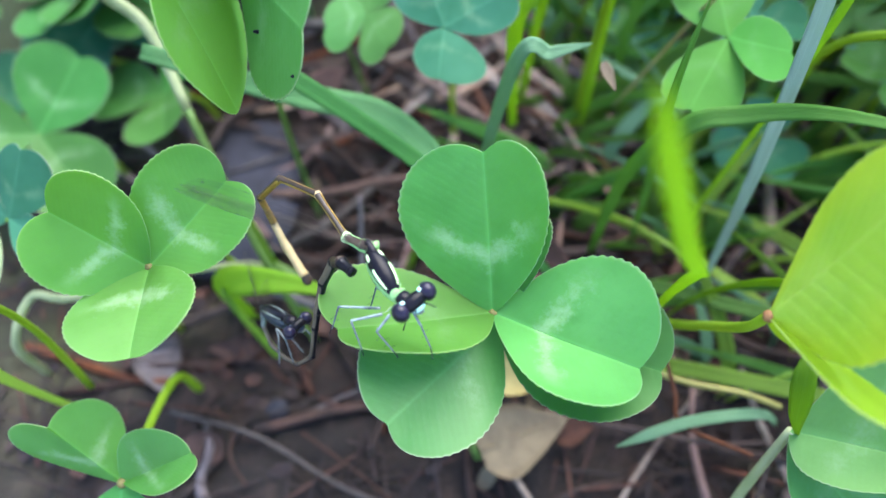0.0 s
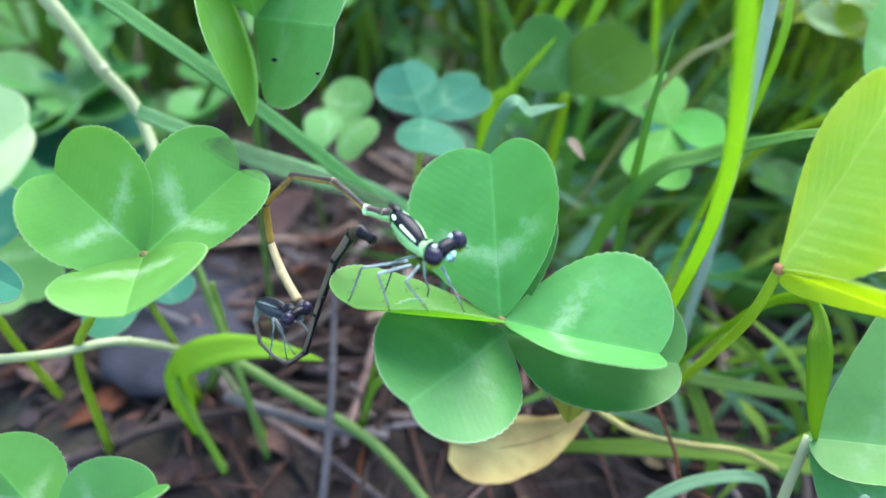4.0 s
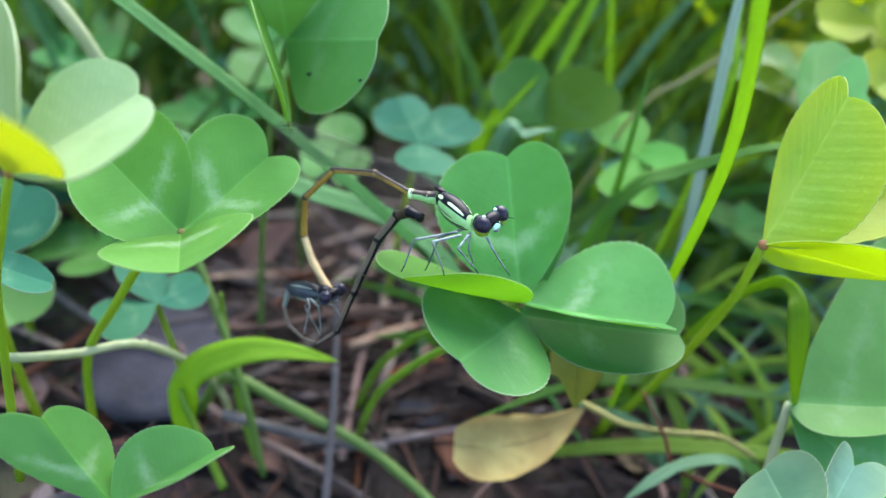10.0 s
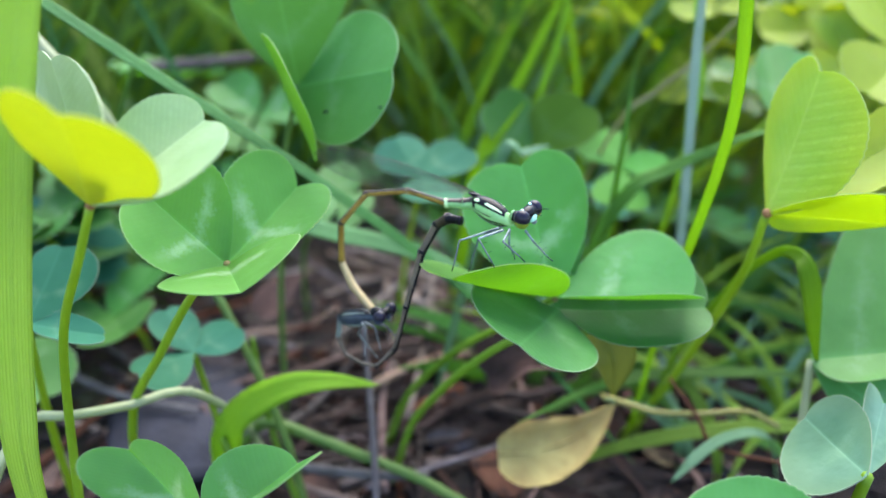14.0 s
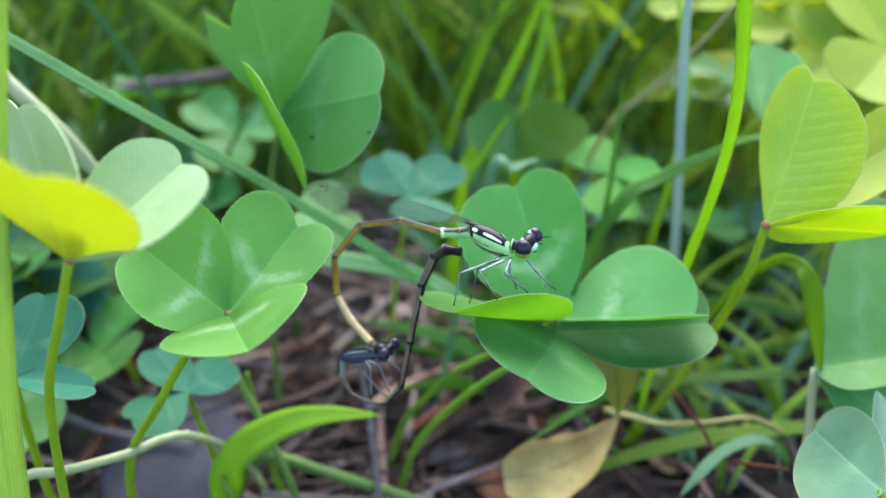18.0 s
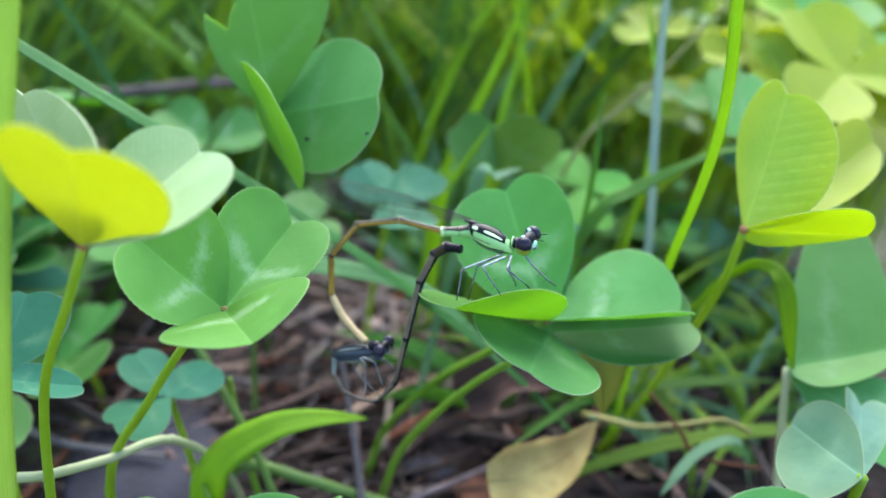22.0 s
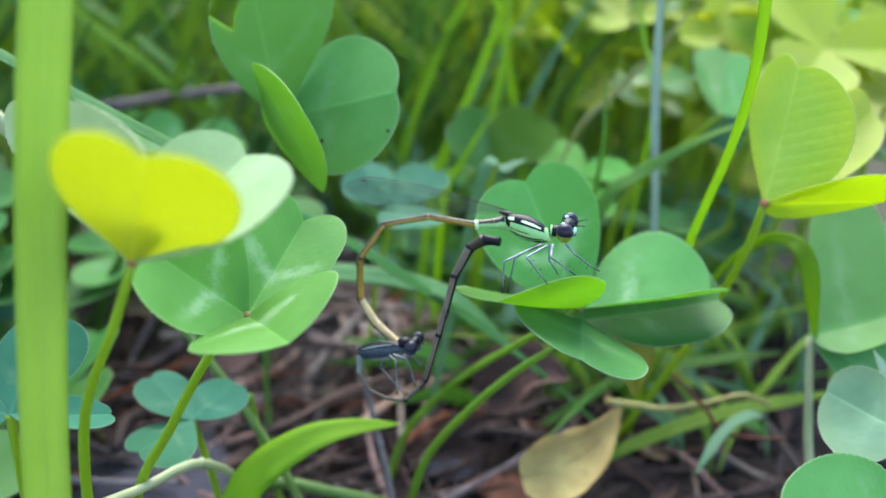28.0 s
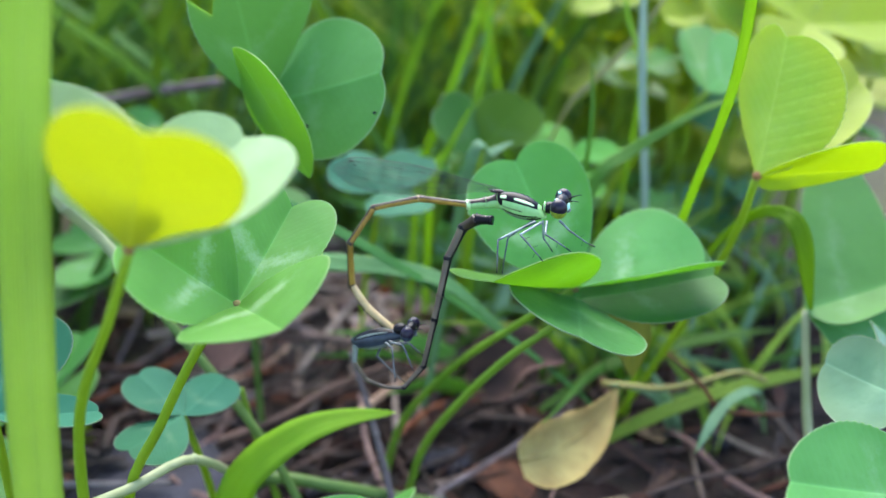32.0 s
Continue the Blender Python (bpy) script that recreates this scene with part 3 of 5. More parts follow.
clover("bright green clover leaf near the ground", [
    (b3, (-3.25, -1.02, 2.80), (-3.50, -1.12, 2.66), (-3.05, -0.74, 2.40)),
    (b3, (-2.18, -1.08, 2.54), (-2.67, -0.94, 2.58), (-2.13, -1.42, 2.78)),
    (b3, (-2.75, -2.0, 2.05), (-2.3, -1.75, 2.1), (-3.15, -1.75, 2.1)),
], [(-3.4, 0.2, 0.0), (-3.3, 0.0, 0.9), b3], seed=39, node_mat=NODE_GREEN)
c6 = (2.39, -0.58, 2.52)
clover("broad green clover leaf with a pale mark and folded rim", [
    (c6, (3.46, -0.83, 2.70), (3.54, 0.32, 3.69), (2.68, -0.98, 2.50)),
    (c6, (3.30, -1.50, 1.95), (3.72, -1.22, 2.26), (2.66, -1.32, 1.98)),
], [(2.11, -1.62, 0.19), (2.19, -1.25, 0.83), (2.28, -0.92, 1.39), (2.34, -0.73, 1.98), c6], r=0.05, mat=LEAF_MID, stem_mat=STEM_PALE, seed=43)
c7 = (1.62, -2.02, 2.61)
clover("grey-green clover leaf with small pale scars", [
    (c7, (1.86, -1.18, 2.42), (1.27, -1.77, 2.34), (2.06, -1.42, 2.70)),
    (c7, (2.49, -1.28, 2.55), (2.26, -1.25, 2.64), (2.70, -1.40, 2.42)),
], [(2.2, -1.6, 0.0), (2.0, -1.7, 1.2), c7], mat=LEAF_GREY, seed=47)
clover("green clover leaf low at the edge of the patch", [
    ((1.04, -2.51, 2.37), (0.02, -2.21, 2.70), (0.01, -2.66, 2.51), (0.77, -2.07, 2.77)),
], [(1.6, -2.6, 0.0), (1.5, -2.5, 1.2), (1.04, -2.51, 2.37)], mat=LEAF_MID, seed=51)
clover("small blue-green clover leaf standing among grass", [
    ((-0.51, 2.89, 3.23), (-0.76, 3.43, 3.57), (-1.02, 3.18, 3.31), (-0.40, 3.36, 3.48)),
    ((-0.51, 2.89, 3.23), (0.08, 3.08, 3.52), (-0.26, 3.32, 3.49), (0.08, 2.77, 3.33)),
    ((-0.51, 2.89, 3.23), (-0.53, 2.33, 3.12), (-0.80, 2.67, 3.14), (-0.09, 2.42, 3.18)),
], [(-0.6, 4.0, 0.3), (-0.55, 3.6, 1.8), (-0.51, 2.89, 3.23)], r=0.04, mat=LEAF_BLUE, seed=55)
clover("light green clover leaf behind, among grass stems", [
    ((2.10, 2.77, 3.29), (1.95, 3.31, 3.59), (1.59, 3.14, 3.41), (2.32, 3.26, 3.53)),
    ((2.10, 2.77, 3.29), (2.54, 2.44, 3.45), (2.38, 2.85, 3.45), (2.36, 2.22, 3.31)),
    ((2.10, 2.77, 3.29), (1.75, 2.11, 3.05), (1.55, 2.46, 3.14), (2.20, 2.17, 3.06)),
], [(2.4, 4.2, 0.4), (2.3, 3.8, 1.8), (2.10, 2.77, 3.29)], r=0.035, mat=LEAF_MATT, stem_mat=STEM_DULL, seed=59)
clover("dark green clover leaf in the gap between grass", [
    ((-1.43, 3.65, 2.73), (-1.38, 4.24, 3.02), (-1.70, 4.03, 2.84), (-1.11, 3.86, 2.90)),
    ((-1.43, 3.65, 2.73), (-1.87, 3.44, 2.70), (-1.76, 3.80, 2.82), (-1.70, 3.21, 2.59)),
    ((-1.43, 3.65, 2.73), (-1.16, 3.18, 2.66), (-1.45, 3.12, 2.57), (-1.05, 3.56, 2.81)),
], [(-1.9, 4.6, 0.4), (-1.9, 4.2, 1.8), (-1.43, 3.65, 2.73)], mat=LEAF_SHADED, stem_mat=STEM_DULL, r=0.035, seed=63)
clover("heart-shaped green clover leaf beside a stem", [
    ((3.53, 1.97, 4.12), (3.89, 2.82, 4.79), (3.53, 2.49, 4.47), (4.05, 2.30, 4.61)),
    ((3.53, 1.97, 4.12), (3.86, 1.76, 4.54), (4.01, 2.38, 4.74), (3.64, 1.50, 4.25)),
], [(3.6, 4.0, 0.4), (3.5, 3.6, 2.4), (3.53, 1.97, 4.12)], mat=LEAF_MID, seed=67)

c8 = (1.05, 3.3, 3.4)
clover("olive-green and dark round clover leaf low among grass", [
    (c8, (1.75, 3.35, 3.98), (1.15, 3.5, 4.02), (1.78, 3.1, 3.58), LEAF_MOSS),
    (c8, (0.45, 3.3, 4.05), (0.35, 3.1, 3.65), (0.95, 3.5, 4.05), LEAF_SHADED),
], [(1.05, 4.1, 0.3), (1.05, 3.8, 1.8), c8], mat=LEAF_SHADED, seed=71)


def specks(places):

    """Small dark droppings on a leaf."""
    made = []
    for i, p in enumerate(places):
        bm = bmesh.new()
        bmesh.ops.create_icosphere(bm, subdivisions=2, radius=0.018 * CM)
        for v in bm.verts:
            v.co = Vector((v.co.x * 1.7, v.co.y * 0.8, v.co.z * 0.8)) * (1 + 0.25 * noise.noise(v.co * 9000))
        me = bpy.data.meshes.new("speck")
        bm.to_mesh(me)
        bm.free()
        me.materials.append(BLACK)
        ob = new("speck", me)
        ob.location = P(*p)
        made.append(tagged(ob, "tiny black speck of dirt on a clover leaf", "speck", "specks"))
    return made


# ---- single grass blades and stems ----
BLADES = (
    ("bright green narrow upright grass blade", GRASS_BRIGHT, 0.095, (-0.35, -1, 0.3), 0.12, [(1.65, 0.9, 0.6), (1.58, 0.6, 2.2), (1.48, 0.27, 3.20), (1.41, 0.06, 3.74), (1.27, -0.22, 4.27), (1.09, -0.50, 4.82), (0.86, -0.73, 5.44), (0.62, -0.85, 6.14), (0.5, -0.88, 6.5)]),
    ("broad bright green grass blade rising close by", GRASS_LIGHT, 0.235, (0.1, -1, 0.1), 0.3, [(-4.12, -0.35, 0.3), (-4.08, -0.51, 2.12), (-4.00, -0.54, 2.95), (-3.84, -0.50, 3.97), (-3.61, -0.38, 5.20), (-3.27, -0.12, 6.71), (-3.0, 0.1, 8.0)]),
    ("short arched green grass blade over the litter", GRASS_BRIGHT, 0.34, (0.1, -0.6, 1), 0.5, [(-2.9, 1.15, 0.0), (-2.92, 1.05, 0.8), (-2.75, 0.92, 1.45), (-2.29, 0.78, 1.84), (-1.85, 0.72, 1.92), (-1.36, 0.66, 1.86)]),
    ("long dark green grass blade leaning across", GRASS_DEEP, 0.17, (0.3, -0.4, 1), 0.35, [(-5.8, 2.6, 6.2), (-4.63, 2.45, 5.51), (-3.41, 2.21, 4.67), (-2.08, 2.00, 3.74), (-0.74, 1.72, 2.71), (0.53, 1.29, 1.59), (1.63, 0.62, 0.38)]),
    ("flat blue-green grass blade lying aslant", GRASS_BLUE, 0.26, (0.1, -0.5, 1), 0.3, [(-3.2, 2.2, 3.5), (-2.4, 2.25, 3.1), (-1.67, 2.30, 2.81), (-1.15, 2.3, 2.66), (-0.7, 1.97, 2.62), (-0.3, 1.5, 2.5), (0.4, 1.2, 1.7)]),
    ("thin pointed green grass blade", GRASS_MID, 0.10, (0.1, -1, 0.2), 0.6, [(1.7, 2.2, 0.6), (1.55, 1.95, 2.5), (1.35, 1.50, 3.96), (1.43, 1.64, 4.73)]),
    ("green grass blade bending sideways", GRASS_MID, 0.16, (0, -0.7, 1), 0.5, [(1.2, 2.0, 0.6), (1.25, 1.7, 2.6), (1.59, 1.61, 3.42), (1.92, 1.54, 3.64), (2.28, 1.37, 3.89), (2.67, 0.98, 4.22), (3.5, 0.5, 4.35)]),
    ("blue-grey upright grass stem", GRASS_SKY, 0.14, (0.2, -1, 0.1), 0.3, [(2.45, 1.6, 0.5), (2.36, 1.6, 2.2), (2.29, 1.62, 3.21), (2.24, 1.75, 4.32), (2.1, 1.7, 5.4), (2.0, 1.6, 7.0)]),
    ("pale straw-coloured grass stem leaning", GRASS_STRAW, 0.075, (0.3, -1, 0.3), 0.3, [(1.4, 3.6, 1.4), (1.96, 2.91, 3.73), (2.42, 2.80, 4.26), (2.86, 2.68, 4.71), (3.73, 2.49, 5.77)]),
    ("yellow-green upright grass stem", GRASS_BRIGHT, 0.09, (0.2, -1, 0.2), 0.3, [(2.3, 2.4, 0.6), (2.59, 2.17, 4.09), (2.66, 2.54, 5.00), (2.68, 2.88, 5.77)]),
    ("green grass blade leaning away", GRASS_BRIGHT, 0.15, (0.2, -1, 0.3), 0.4, [(0.3, 4.2, 0.8), (0.53, 4.16, 2.86), (0.98, 4.24, 3.80), (1.59, 4.37, 5.00), (1.97, 4.48, 5.94)]),
    ("green upright grass blade", GRASS_BRIGHT, 0.13, (0.2, -1, 0.3), 0.4, [(1.1, 3.8, 0.8), (1.19, 3.76, 3.49), (1.61, 4.11, 4.71), (1.91, 4.45, 5.80)]),
    ("short green grass blade with a sharp tip", GRASS_BRIGHT, 0.16, (0.2, -1, 0.3), 0.6, [(0.2, 3.4, 1.2), (0.17, 3.02, 3.15), (0.41, 3.03, 3.55), (0.78, 3.03, 4.09)]),
    ("pale blue-green grass blade lying across the stems", GRASS_ASH, 0.13, (0, -0.5, 1), 0.4, [(-0.34, 2.33, 0.5), (0.16, 2.03, 3.59), (0.47, 2.06, 3.74), (0.79, 2.10, 3.82)]),
    ("dark green grass blade lying across the litter", GRASS, 0.17, (0, -0.5, 1), 0.3, [(1.0, 0.9, 0.3), (1.61, 0.63, 0.70), (2.5, 0.42, 0.92), (3.53, 0.24, 0.95), (4.6, 0.1, 0.9)]),
    ("green grass blade lying under the clover", GRASS_DARK, 0.15, (0, -0.5, 1), 0.3, [(0.9, 1.6, 0.5), (1.8, 1.35, 1.05), (2.9, 1.0, 1.25), (4.2, 0.9, 1.1)]),
    ("dry bent grass leaf with a white end", GRASS_ASH, 0.11, (0.2, -0.4, 1), 0.15, [(3.2, 0.15, 0.3), (2.81, 0.0, 1.04), (2.5, -0.08, 1.27), (2.19, -0.16, 1.36), (1.9, -0.24, 1.38), (1.64, -0.33, 1.32), (1.31, -0.45, 1.15)]),
    ("yellow-green grass leaf bent over at the middle", GRASS_LEAF, 0.2, (-0.75, -0.6, 0.25), 0.3, [(2.05, 1.35, 0.1), (2.16, 1.05, 1.5), (2.36, 0.6, 2.7), (2.40, 0.2, 3.22), (2.30, -0.15, 3.40), (2.17, -0.45, 3.43), (2.20, -0.57, 3.2), (2.30, -0.60, 2.85), (2.45, -0.61, 2.46)]),
)
NARROW_FOOT = {"yellow-green grass leaf bent over at the middle": (0.12, 0.85), "short arched green grass blade over the litter": (0.2, 0.3)}
SINGLE = {}
for label, mat, width, face, tip, pts in BLADES:
    foot, swell = NARROW_FOOT.get(label, (0.6, 0.3))
    SINGLE[label] = blade("grass_blade", pts, width, face, mat, label, fold=0.22, n=30, point=tip, root=foot, swell=swell)

STEMS = (
    ("pale whitish curved stem of an old leaf", STEM_PALE, 0.09, 0.05, [(-5.0, 3.2, 5.4), (-4.44, 2.96, 4.73), (-4.02, 2.85, 4.20), (-3.72, 2.83, 3.62), (-3.46, 2.82, 3.2), (-3.12, 2.29, 2.63)]),
    ("dull green lower stem of an old leaf", STEM_DULL, 0.045, 0.04, [(-3.12, 2.29, 2.63), (-2.62, 1.52, 1.8), (-2.3, 1.1, 1.0), (-2.1, 0.9, 0.0)]),
    ("pale green creeping runner along the litter", STEM_PALE, 0.046, 0.036, [(-5.2, 0.2, 0.2), (-4.6, 0.0, 1.7), (-4.35, 0.35, 2.09), (-4.01, 0.34, 2.12), (-3.59, 0.50, 2.05), (-3.12, 0.74, 1.96), (-2.7, 1.4, 1.0), (-2.5, 1.6, 0.1)]),
    ("green creeping stem arching over the ground", STEM_DULL, 0.065, 0.05, [(-2.9, 1.7, 0.2), (-2.54, 1.45, 0.95), (-1.91, 1.17, 0.84), (-1.46, 1.02, 0.66), (-1.10, 0.87, 0.55), (-0.74, 0.57, 0.5), (-0.30, -0.02, 0.5), (0.0, -0.4, 0.1)]),
    ("yellowish creeping runner with joints", STEM_TAN, 0.036, 0.03, [(1.14, 0.77, 1.31), (1.34, 0.48, 1.38), (1.56, 0.29, 1.39), (1.99, 0.14, 1.43), (2.46, 0.07, 1.44), (2.89, 0.04, 1.20)]),
    ("thin brown dry grass stalk", RUST, 0.02, 0.02, [(1.68, 0.39, 1.74), (1.82, 0.01, 1.51), (1.92, -0.23, 1.31), (2.58, -0.44, 1.16)]),
    ("pale dry stalk standing out of the litter", LILAC, 0.03, 0.045, [(-1.38, 1.82, 1.90), (-1.37, 1.26, 1.22), (-1.38, 0.91, 0.74), (-1.43, 0.33, 0.02)]),
    ("lilac-grey dry stalk lying on the litter", LILAC, 0.06, 0.05, [(-2.57, 1.29, 0.56), (-2.02, 1.14, 0.49), (-1.28, 0.96, 0.43), (-0.77, 0.94, 0.38)]),
    ("reddish dry stalk lying on the litter", RUST, 0.06, 0.04, [(-2.81, 2.56, 0.74), (-2.11, 2.56, 0.80), (-1.38, 2.70, 0.92), (-0.47, 2.77, 0.99)]),
    ("thick dry brown stalk lying behind the clover", STRAW, 0.10, 0.08, [(-4.35, 8.22, 3.63), (-3.38, 8.12, 3.73), (-2.39, 7.90, 3.86), (-1.36, 7.77, 3.93)]),
    ("green leaf stalk going down to the soil", STEM_GREEN, 0.022, 0.045, [(-2.57, 1.54, 1.99), (-2.53, 1.51, 1.56), (-2.38, 1.34, 0.57), (-2.14, 1.15, -0.24)]),
    ("green leaf stalk bent at its foot", STEM_GREEN, 0.03, 0.045, [(-2.90, 1.02, 1.2), (-2.85, 0.89, 1.05), (-2.48, 0.62, 0.15)]),
)
for label, mat, r0, r1, pts in STEMS:
    stem = tagged(tube("plant_stem", [P(*p) for p in pts], r0, r1, mat, None, 26, 8), label, "stem", "plant stems")
    for p in pts[1:-1:2]:
        bm = bmesh.new()
        bmesh.ops.create_uvsphere(bm, u_segments=10, v_segments=6, radius=(r0 + r1) * 0.56 * CM)
        bmesh.ops.translate(bm, verts=bm.verts, vec=P(*p))
        part("joint", bm, mat, stem)


def dead_leaf(label, points, width, face, mat, curl=0.35, rib=True):
    verts, faces, uvs = [], [], []
    path = spline([P(*p) for p in points], 14)
    face = Vector(face).normalized()
    for layer in (0, 1):
        for i, p in enumerate(path):
            s = i / 14
            ahead = (path[min(i + 1, 14)] - path[max(i - 1, 0)]).normalized()
            side = ahead.cross(face).normalized()
            up = side.cross(ahead)
            w = width * CM * 0.5 * (math.sin(math.pi * (0.06 + 0.94 * s) ** 0.72) ** 0.85 * (1.05 - 0.2 * s) if s < 0.999 else 0.02)
            for k in range(7):
                v = k / 3 - 1
                wob = 1 + 0.10 * noise.noise((s * 6, v * 3, width * 9))
                verts.append(p + side * v * w * wob + up * (curl * w * v * v + 0.1 * w * noise.noise((s * 5, v * 2, 4)) - layer * 0.012 * CM))
    n = 15 * 7
    for i in range(14):
        for k in range(6):
            a = i * 7 + k
            faces.append((a, a + 1, a + 8, a + 7))
            faces.append((a + n, a + n + 7, a + n + 8, a + n + 1))
        for a in (i * 7, i * 7 + 6):
            faces.append((a, a + 7, a + 7 + n, a + n))
    ob = tagged(mesh_object("dead_leaf", verts, faces, mat), label, "dead leaf", "fallen leaves")
    if rib:
        tube("midrib", path[:-1], width * 0.03, width * 0.015, mat, ob, 12, 6)
    return ob


dead_leaf("yellow withered leaf hanging low over the soil", [(-0.15, 0.43, 0.99), (0.26, 0.39, 1.00), (0.76, 0.46, 1.07), (1.21, 0.58, 1.34)], 0.68, (-0.25, -0.75, 0.5), DEAD)
dead_leaf("pale tan withered leaf flat on the litter", [(0.02, -0.37, 0.25), (0.44, -0.18, 0.32), (0.95, 0.03, 0.39)], 0.8, (0, -0.3, 1), TAN_LEAF, 0.15)
dead_leaf("pale grey flat scrap of leaf on the soil", [(x, y, ground_height(x, y) + 0.14) for x, y in ((-4.22, 0.95), (-4.05, 0.5), (-3.85, 0.12))], 0.62, (0.1, 0, 1), GREY_LEAF, 0.15, False)
dead_leaf("beige dry scrap of leaf among grass", [(0.96, 2.42, 3.3), (1.02, 2.3, 3.25), (1.08, 2.17, 3.2)], 0.1, (0, -0.7, 1), TAN_LEAF, 0.2, False)
dead_leaf("rust-brown curled leaf on the litter", [(0.84, -0.16, 0.24), (1.05, -0.06, 0.27), (1.27, -0.01, 0.28)], 0.3, (0, -0.3, 1), TWIG, 0.6)
dead_leaf("olive-yellow wilting leaf hanging under green clover", [(0.62, 0.12, 2.62), (0.70, 0.0, 2.45), (0.74, -0.05, 2.28), (0.76, -0.08, 1.98)], 0.5, (-0.2, -1, 0.3), WILT, 0.25)
dead_leaf("curled brown dead leaf on the litter", [(0.05, 1.55, 1.15), (0.45, 1.40, 1.50), (0.95, 1.18, 1.42)], 0.75, (0, -0.6, 1), LITTER, 0.8)
dead_leaf("pinkish brown dead leaf lying flat", [(-2.61, 3.70, 1.03), (-2.25, 3.91, 1.28), (-1.95, 4.09, 1.46)], 0.5, (0, -0.6, 1), LITTER, 0.2)


# ---- litter on the soil ----
def litter():
    """Dry straws, twigs and leaf scraps strewn over the soil."""
    kinds = ((STRAW, "dry pale straw lying on the soil"), (LILAC, "lilac-grey dry straw lying on the soil"), (RUST, "rust-brown dry stalk lying on the soil"), (TWIG, "dark brown twig lying on the soil"), (TAN_STRAW, "pale pinkish straw lying on the soil"))
    for i in range(270):
        x, y = rng.uniform(-5, 4.5), rng.uniform(-0.8, 6.0)
        if ((x + 3.5) / 1.0) ** 2 + ((y - 2.9) / 1.3) ** 2 < 1:
            x += 4.2
        if y < 2.0 and x < 2 and rng.random() < 0.45:
            y += 2.6
        turn, size = rng.uniform(-0.7, 0.8) if rng.random() < 0.75 else rng.uniform(0.8, 2.3), rng.uniform(0.6, 3.4)
        d = Vector((math.cos(turn), math.sin(turn), 0)) * size * 0.5
        pts, lift = [], rng.uniform(0.03, 0.42)
        for s in (-1, -0.3, 0.4, 1):
            q = Vector((x, y, 0)) + d * s + Vector((rng.uniform(-0.08, 0.08), rng.uniform(-0.08, 0.08), 0))
            pts.append(P(q.x, q.y, ground_height(q.x, q.y) + lift + rng.uniform(-0.04, 0.06)))
        r = rng.choice((0.018, 0.025, 0.035, 0.05, 0.07))
        # shade under the plants is imitated by picking darker stalks here
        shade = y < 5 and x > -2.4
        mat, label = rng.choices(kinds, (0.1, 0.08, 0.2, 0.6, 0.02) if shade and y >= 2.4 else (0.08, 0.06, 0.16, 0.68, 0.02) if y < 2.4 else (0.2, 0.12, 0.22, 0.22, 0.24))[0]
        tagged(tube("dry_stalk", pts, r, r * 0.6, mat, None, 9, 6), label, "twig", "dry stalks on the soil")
    r = random.Random(61)
    for i in range(110):
        x, y, turn, size = r.uniform(-0.6, 5.5), r.uniform(2.8, 9.0), r.uniform(-1.2, 1.6), r.uniform(0.5, 2.6)
        d, lift = Vector((math.cos(turn), math.sin(turn), 0)) * size * 0.5, r.uniform(0.05, 0.5)
        pts = [P(x + d.x * k, y + d.y * k, ground_height(x + d.x * k, y + d.y * k) + lift + r.uniform(-0.05, 0.08)) for k in (-1, 0, 1)]
        wide = r.uniform(0.03, 0.09)
        tagged(tube("dry_stalk", pts, wide, wide * 0.6, TAN_STRAW if i % 4 else RUST, None, 8, 6), ("pale tan" if i % 4 else "rust-brown") + " dry stalk lying between grass stems", "twig", "dry stalks on the soil")
    for i in range(110):
        x, y = rng.uniform(-6, 6.5), rng.uniform(-0.8, 10)
        turn, size = rng.uniform(0, 6.3), rng.uniform(0.25, 0.9)
        d = Vector((math.cos(turn), math.sin(turn), 0)) * size * 0.5
        pts = [((x + d.x * s), (y + d.y * s), ground_height(x + d.x * s, y + d.y * s) + 0.06 + rng.uniform(0, 0.12)) for s in (-1, 0, 1)]
        dead_leaf("brown scrap of dead leaf on the soil", pts, size * rng.uniform(0.4, 0.8), (rng.uniform(-0.4, 0.4), rng.uniform(-0.6, 0.1), 1), rng.choice((LITTER, LITTER, TWIG, RUST, TAN_LEAF)), rng.uniform(0, 0.9), False)
    for i in range(9):
        x, y = rng.uniform(-5, 3), rng.uniform(-0.5, 7)
        if i == 0:
            x, y = -3.5, 2.9
        bm = bmesh.new()
        bmesh.ops.create_icosphere(bm, subdivisions=3, radius=(0.95 if i == 0 else rng.uniform(0.12, 0.25)) * CM)
        for v in bm.verts:
            v.co = Vector((v.co.x * (1.0 if i == 0 else 1.3), v.co.y * (1.3 if i == 0 else 1.0), v.co.z * (0.2 if i == 0 else 0.42))) * (1 + (0.25 if i == 0 else 0.5) * noise.noise(v.co * (150 if i == 0 else 400) + Vector((i, 0, 0))))
        me = bpy.data.meshes.new("pebble")
        bm.to_mesh(me)
        bm.free()
        me.polygons.foreach_set("use_smooth", [True] * len(me.polygons))
        me.materials.append(STONE)
        ob = new("pebble", me)
        ob.location = P(x, y, ground_height(x, y) + 0.06)
        tagged(ob, "flat slate-dark stone lying on the soil" if i == 0 else "small grey pebble half sunk in soil", "stone", "pebbles")


litter()


